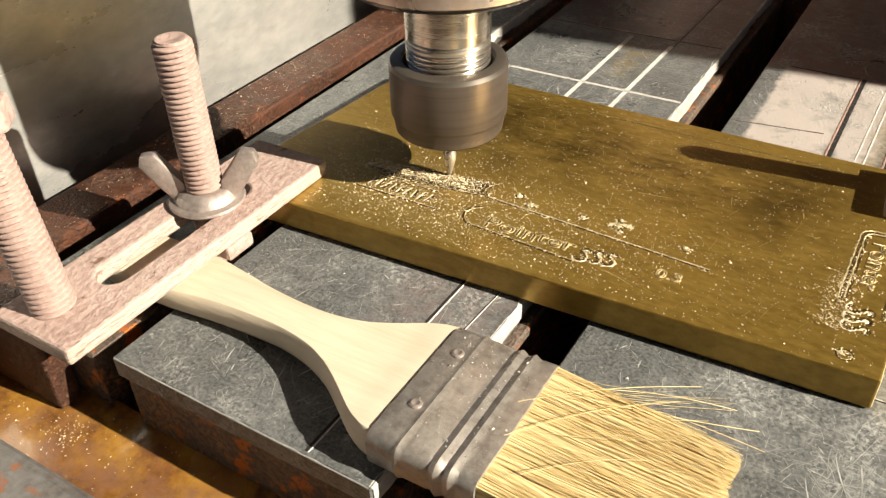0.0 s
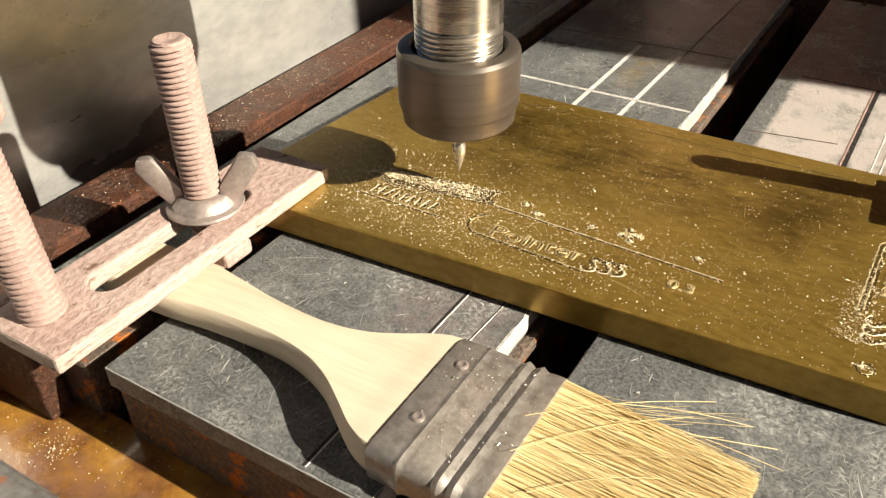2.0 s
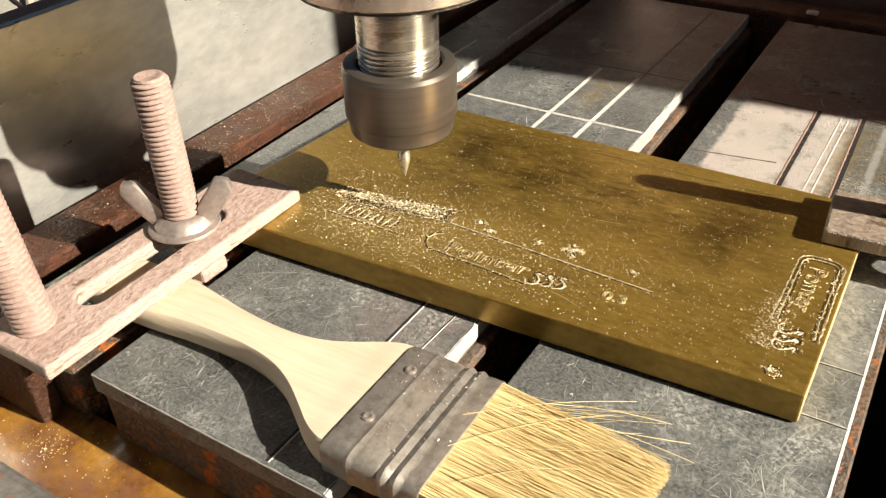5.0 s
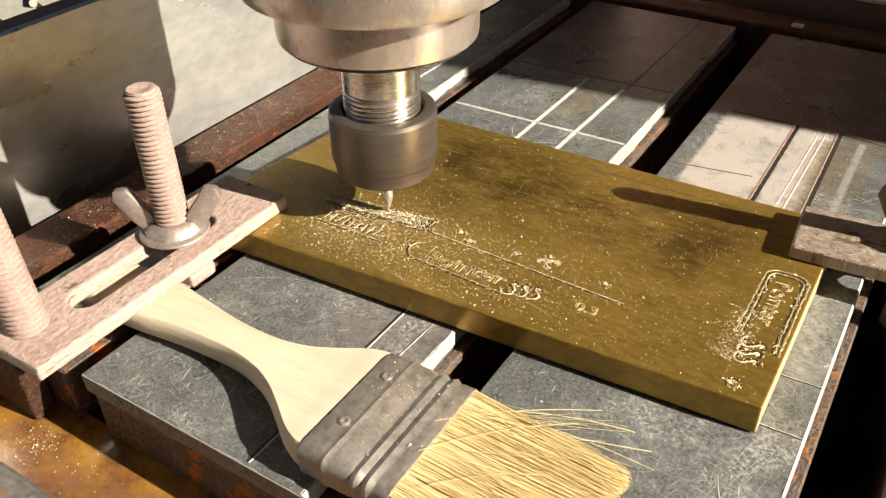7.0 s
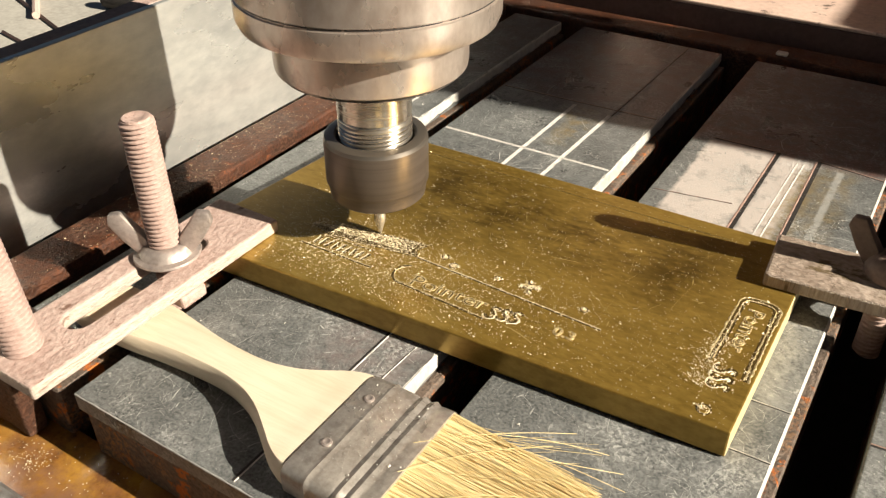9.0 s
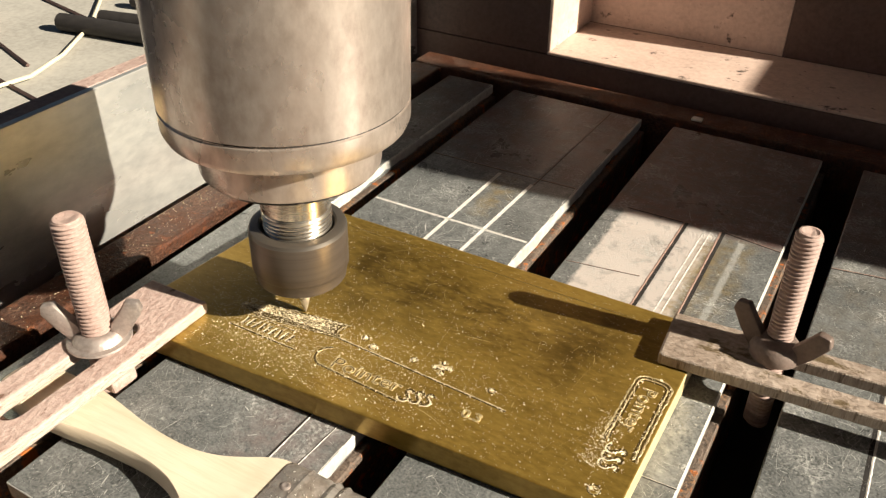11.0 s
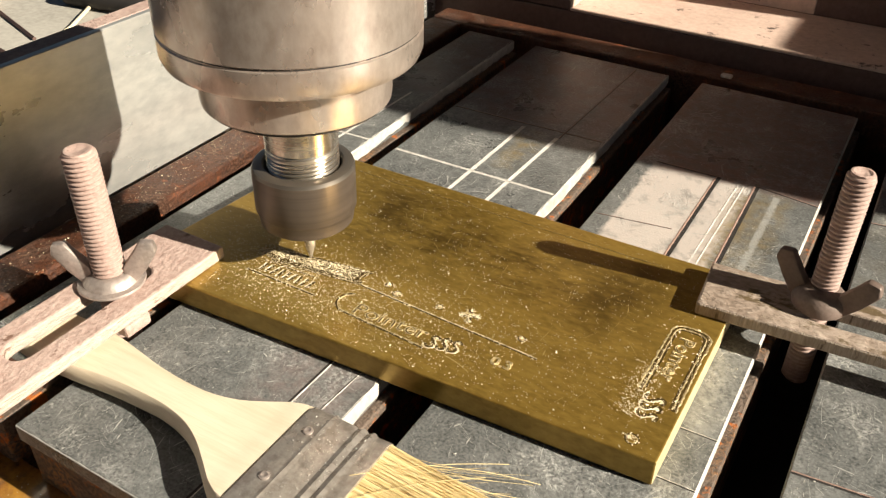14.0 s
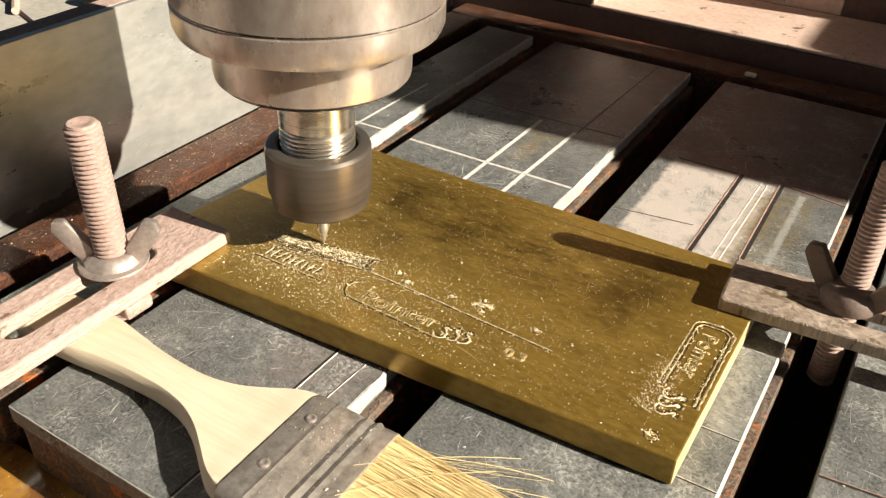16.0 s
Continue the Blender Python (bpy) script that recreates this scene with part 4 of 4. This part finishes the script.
# ---- chips ----
def chips(name, spots, material, label, sizes=(0.00012, 0.00036), seed=5):
    """Small curled flakes, one ragged sliver at each place."""
    rng = random.Random(seed)
    verts, faces = [], []
    for x, y, z in spots:
        s = rng.uniform(*sizes) * (1.8 if rng.random() < 0.06 else 1)
        a = rng.uniform(0, 6.28)
        c, q = math.cos(a), math.sin(a)
        b = len(verts)
        ln, wd = s * rng.uniform(1.0, 1.9), s * rng.uniform(0.4, 0.9)
        for u, v, w in ((-ln, -wd, 0), (ln, -wd * 0.6, rng.uniform(0, s)), (ln * 0.8, wd, rng.uniform(0, s * 1.2)), (-ln * 0.7, wd, 0.0), (0, 0, s * rng.uniform(0.7, 1.6))):
            verts.append((x + u * c - v * q, y + u * q + v * c, z + w))
        faces += [(b, b + 1, b + 4), (b + 1, b + 2, b + 4), (b + 2, b + 3, b + 4), (b + 3, b, b + 4), (b + 3, b + 2, b + 1, b)]
    me = bpy.data.meshes.new(name)
    me.from_pydata(verts, [], faces)
    me.materials.append(material)
    return tagged(new(name, me), label, "metal chips", kind="stuff")


rng = random.Random(11)
spots = []
while len(spots) < 9800:
    k = rng.random()
    if k < 0.30:
        x, y = rng.uniform(-0.152, -0.002), rng.uniform(-0.004, 0.075)
    elif k < 0.62:
        x, y = rng.gauss(-0.110, 0.018), rng.gauss(0.012, 0.009)
    elif k < 0.80:
        x, y = rng.gauss(-0.075, 0.025), rng.gauss(0.012, 0.012)
    elif k < 0.93:
        x = rng.uniform(-0.128, -0.096)
        y = 0.0172 + (x + 0.128) * 0.12 + rng.uniform(-0.003, 0.003)
    else:
        x, y = rng.gauss(-0.011, 0.002), rng.uniform(0.010, 0.030)
    if -0.153 < x < -0.001 and -0.007 + (x + 0.15) * 0.045 < y < 0.076 and not (x < -0.133 and y < 0.010):
        spots.append((x, y, PT))
chips("brass_chips", spots, BRASS_CUT, "bright brass chips scattered on the plate", (0.00004, 0.00013))
piles = []
for cx, cy, r, n in ((-0.110, 0.0200, 0.0035, 90), (-0.1275, 0.0170, 0.0012, 25), (-0.1045, 0.0214, 0.0028, 80), (-0.0862, 0.0222, 0.0009, 45), (-0.0822, 0.0200, 0.0010, 55),
                     (-0.069, 0.0212, 0.0010, 40), (-0.060, 0.0222, 0.0012, 50), (-0.0620, 0.0216, 0.0009, 45), (-0.0580, 0.0230, 0.0009, 45), (-0.0606, 0.0243, 0.0008, 35), (-0.0592, 0.0202, 0.0008, 35), (-0.044, 0.0212, 0.0008, 40), (-0.0078, 0.0034, 0.0012, 50), (-0.0112, 0.0190, 0.0015, 26)):
    for k in range(n):
        d = abs(rng.gauss(0, 0.6))
        a = rng.uniform(0, 6.28)
        piles.append((cx + r * d * math.cos(a) * 1.3, cy + r * d * math.sin(a), PT + 0.0006 * max(0, 0.8 - d) * rng.random()))
for x, y in ENGRAVED:
    if rng.random() < 0.95:
        piles.append((x + rng.gauss(0, 0.0004), y + rng.gauss(0, 0.0004), PT))
for k in range(420):
    u, v = rng.random(), rng.random()
    piles.append((-0.1275 + 0.033 * u, 0.0162 + 0.0022 * u + v * (0.0012 + 0.0050 * u), PT + 0.0003 * rng.random()))
chips("brass_swarf", piles, BRASS_CUT, "small heaps of bright brass swarf", (0.00007, 0.00019), 6)
spots = [(rng.uniform(-0.2005, -0.184), rng.uniform(-0.05, 0.2), 0.0006) for k in range(800)]
spots += [(rng.gauss(-0.150, 0.03), rng.gauss(-0.073, 0.007), -0.0201) for k in range(240)]
spots += [(rng.gauss(-0.149, 0.003), rng.gauss(-0.0735, 0.002), -0.0199) for k in range(90)]
spots = [p for p in spots if p[2] > 0 or -0.083 < p[1] < -0.0640]
chips("brass_chips", spots, BRASS_CUT, "brass chips on the rusty rail and tray", (0.00005, 0.00015), 8)
spots = []
while len(spots) < 1700:
    x0, x1 = rng.choice(SLATS[:4])
    x, y = rng.uniform(x0 + 0.001, x1 - 0.001), rng.uniform(-0.06, 0.17)
    if not (-0.16 < x < 0.001 and -0.011 < y < 0.079):
        spots.append((x, y, 0.0001))
chips("pale_chips", spots, ALU_EDGE, "pale metal chips strewn over the slats", (0.00005, 0.00014), 9)
spots = [(rng.uniform(-0.0720, -0.0525), rng.uniform(-0.056, -0.029), 0.0090) for k in range(150)]
chips("pale_chips", spots, ALU_EDGE, "pale metal chips on the brush ferrule", (0.00005, 0.00014), 10)

# ---- yard beyond the sheet wall ----
CABLE_WAY = [(-2.62, 2.00), (-2.46, 1.80), (-2.26, 1.58), (-2.12, 1.36), (-2.06, 1.20), (-2.08, 1.08), (-2.16, 0.95)]
tagged(part("cable", tube([(x, y, -0.739) for x, y in CABLE_WAY], 0.006), CABLE, smooth=True), "cream cable lying across the yard", "cable")
for k, (a, b, r) in enumerate((((-2.32, 1.52, -0.722), (-1.80, 1.60, -0.722), 0.028), ((-2.25, 1.62, -0.725), (-1.80, 1.72, -0.725), 0.025), ((-2.30, 1.80, -0.725), (-1.9, 1.88, -0.725), 0.025))):
    tagged(part("steel_pipe", tube([a, b], r, 12), BLACK, smooth=True), "dark steel pipe lying on the concrete", "pipe", "pipes in the yard")
for k, (a, b) in enumerate((((-2.40, 1.20), (-1.85, 1.10)), ((-2.65, 1.42), (-2.15, 1.26)), ((-2.75, 1.72), (-2.30, 1.62)))):
    tagged(part("timber_batten", tube([(*a, -0.745), (*b, -0.745)], 0.0065, 4), BROWN), "dark narrow batten lying on the concrete", "batten", "battens in the yard")
tagged(part("white_rod", tube([(-2.66, 1.50, -0.737), (-2.42, 1.33, -0.737)], 0.012, 8), LEDGE), "short pale rod on the concrete", "rod")
tagged(part("white_scrap", box(-0.0505, -0.0455, 0.2352, 0.2385, 0.0011, 0.0026, 0.0006), ALU_EDGE), "small pale scrap of metal on the back rail", "metal scrap")


# ---- motion ----
def motions():
    SPIN = [(0, -.1063, .0222, .0078), (.5, -.1070, .0234, .0078), (1, -.1063, .0234, .0078), (1.5, -.1063, .0236, .0078), (2, -.1052, .0225, .0118),
            (2.5, -.1058, .0225, .0171), (3, -.1076, .0206, .0122), (3.5, -.1080, .0212, .0078), (4, -.1079, .0216, .0078), (4.5, -.1098, .0228, .0080),
            (5, -.1086, .0212, .0160), (5.4, -.1086, .0210, .0170), (6.4, -.1088, .0208, .0120), (7, -.1090, .0205, .0078), (7.5, -.1092, .0203, .0078), (8, -.1075, .0217, .0078), (9.2, -.1090, .0225, .0078),
            (10.5, -.1110, .0232, .0078), (11, -.1092, .0232, .0078), (11.5, -.1101, .0228, .0078), (12, -.1106, .0236, .0078), (12.2, -.1100, .0232, .0078), (12.5, -.1065, .0214, .0152),
            (12.7, -.1080, .0210, .0190), (13, -.1122, .0205, .0162), (13.3, -.1135, .0215, .0110), (13.5, -.1144, .0222, .0078), (14, -.1130, .0210, .0078), (14.5, -.1116, .0208, .0078), (15, -.1146, .0230, .0078),
            (15.5, -.1136, .0230, .0078), (16, -.1124, .0220, .0078)]
    walk(spindle, [(t, pose(x, y, z, -0.25, 0.5, 0)) for t, x, y, z in SPIN])


motions()
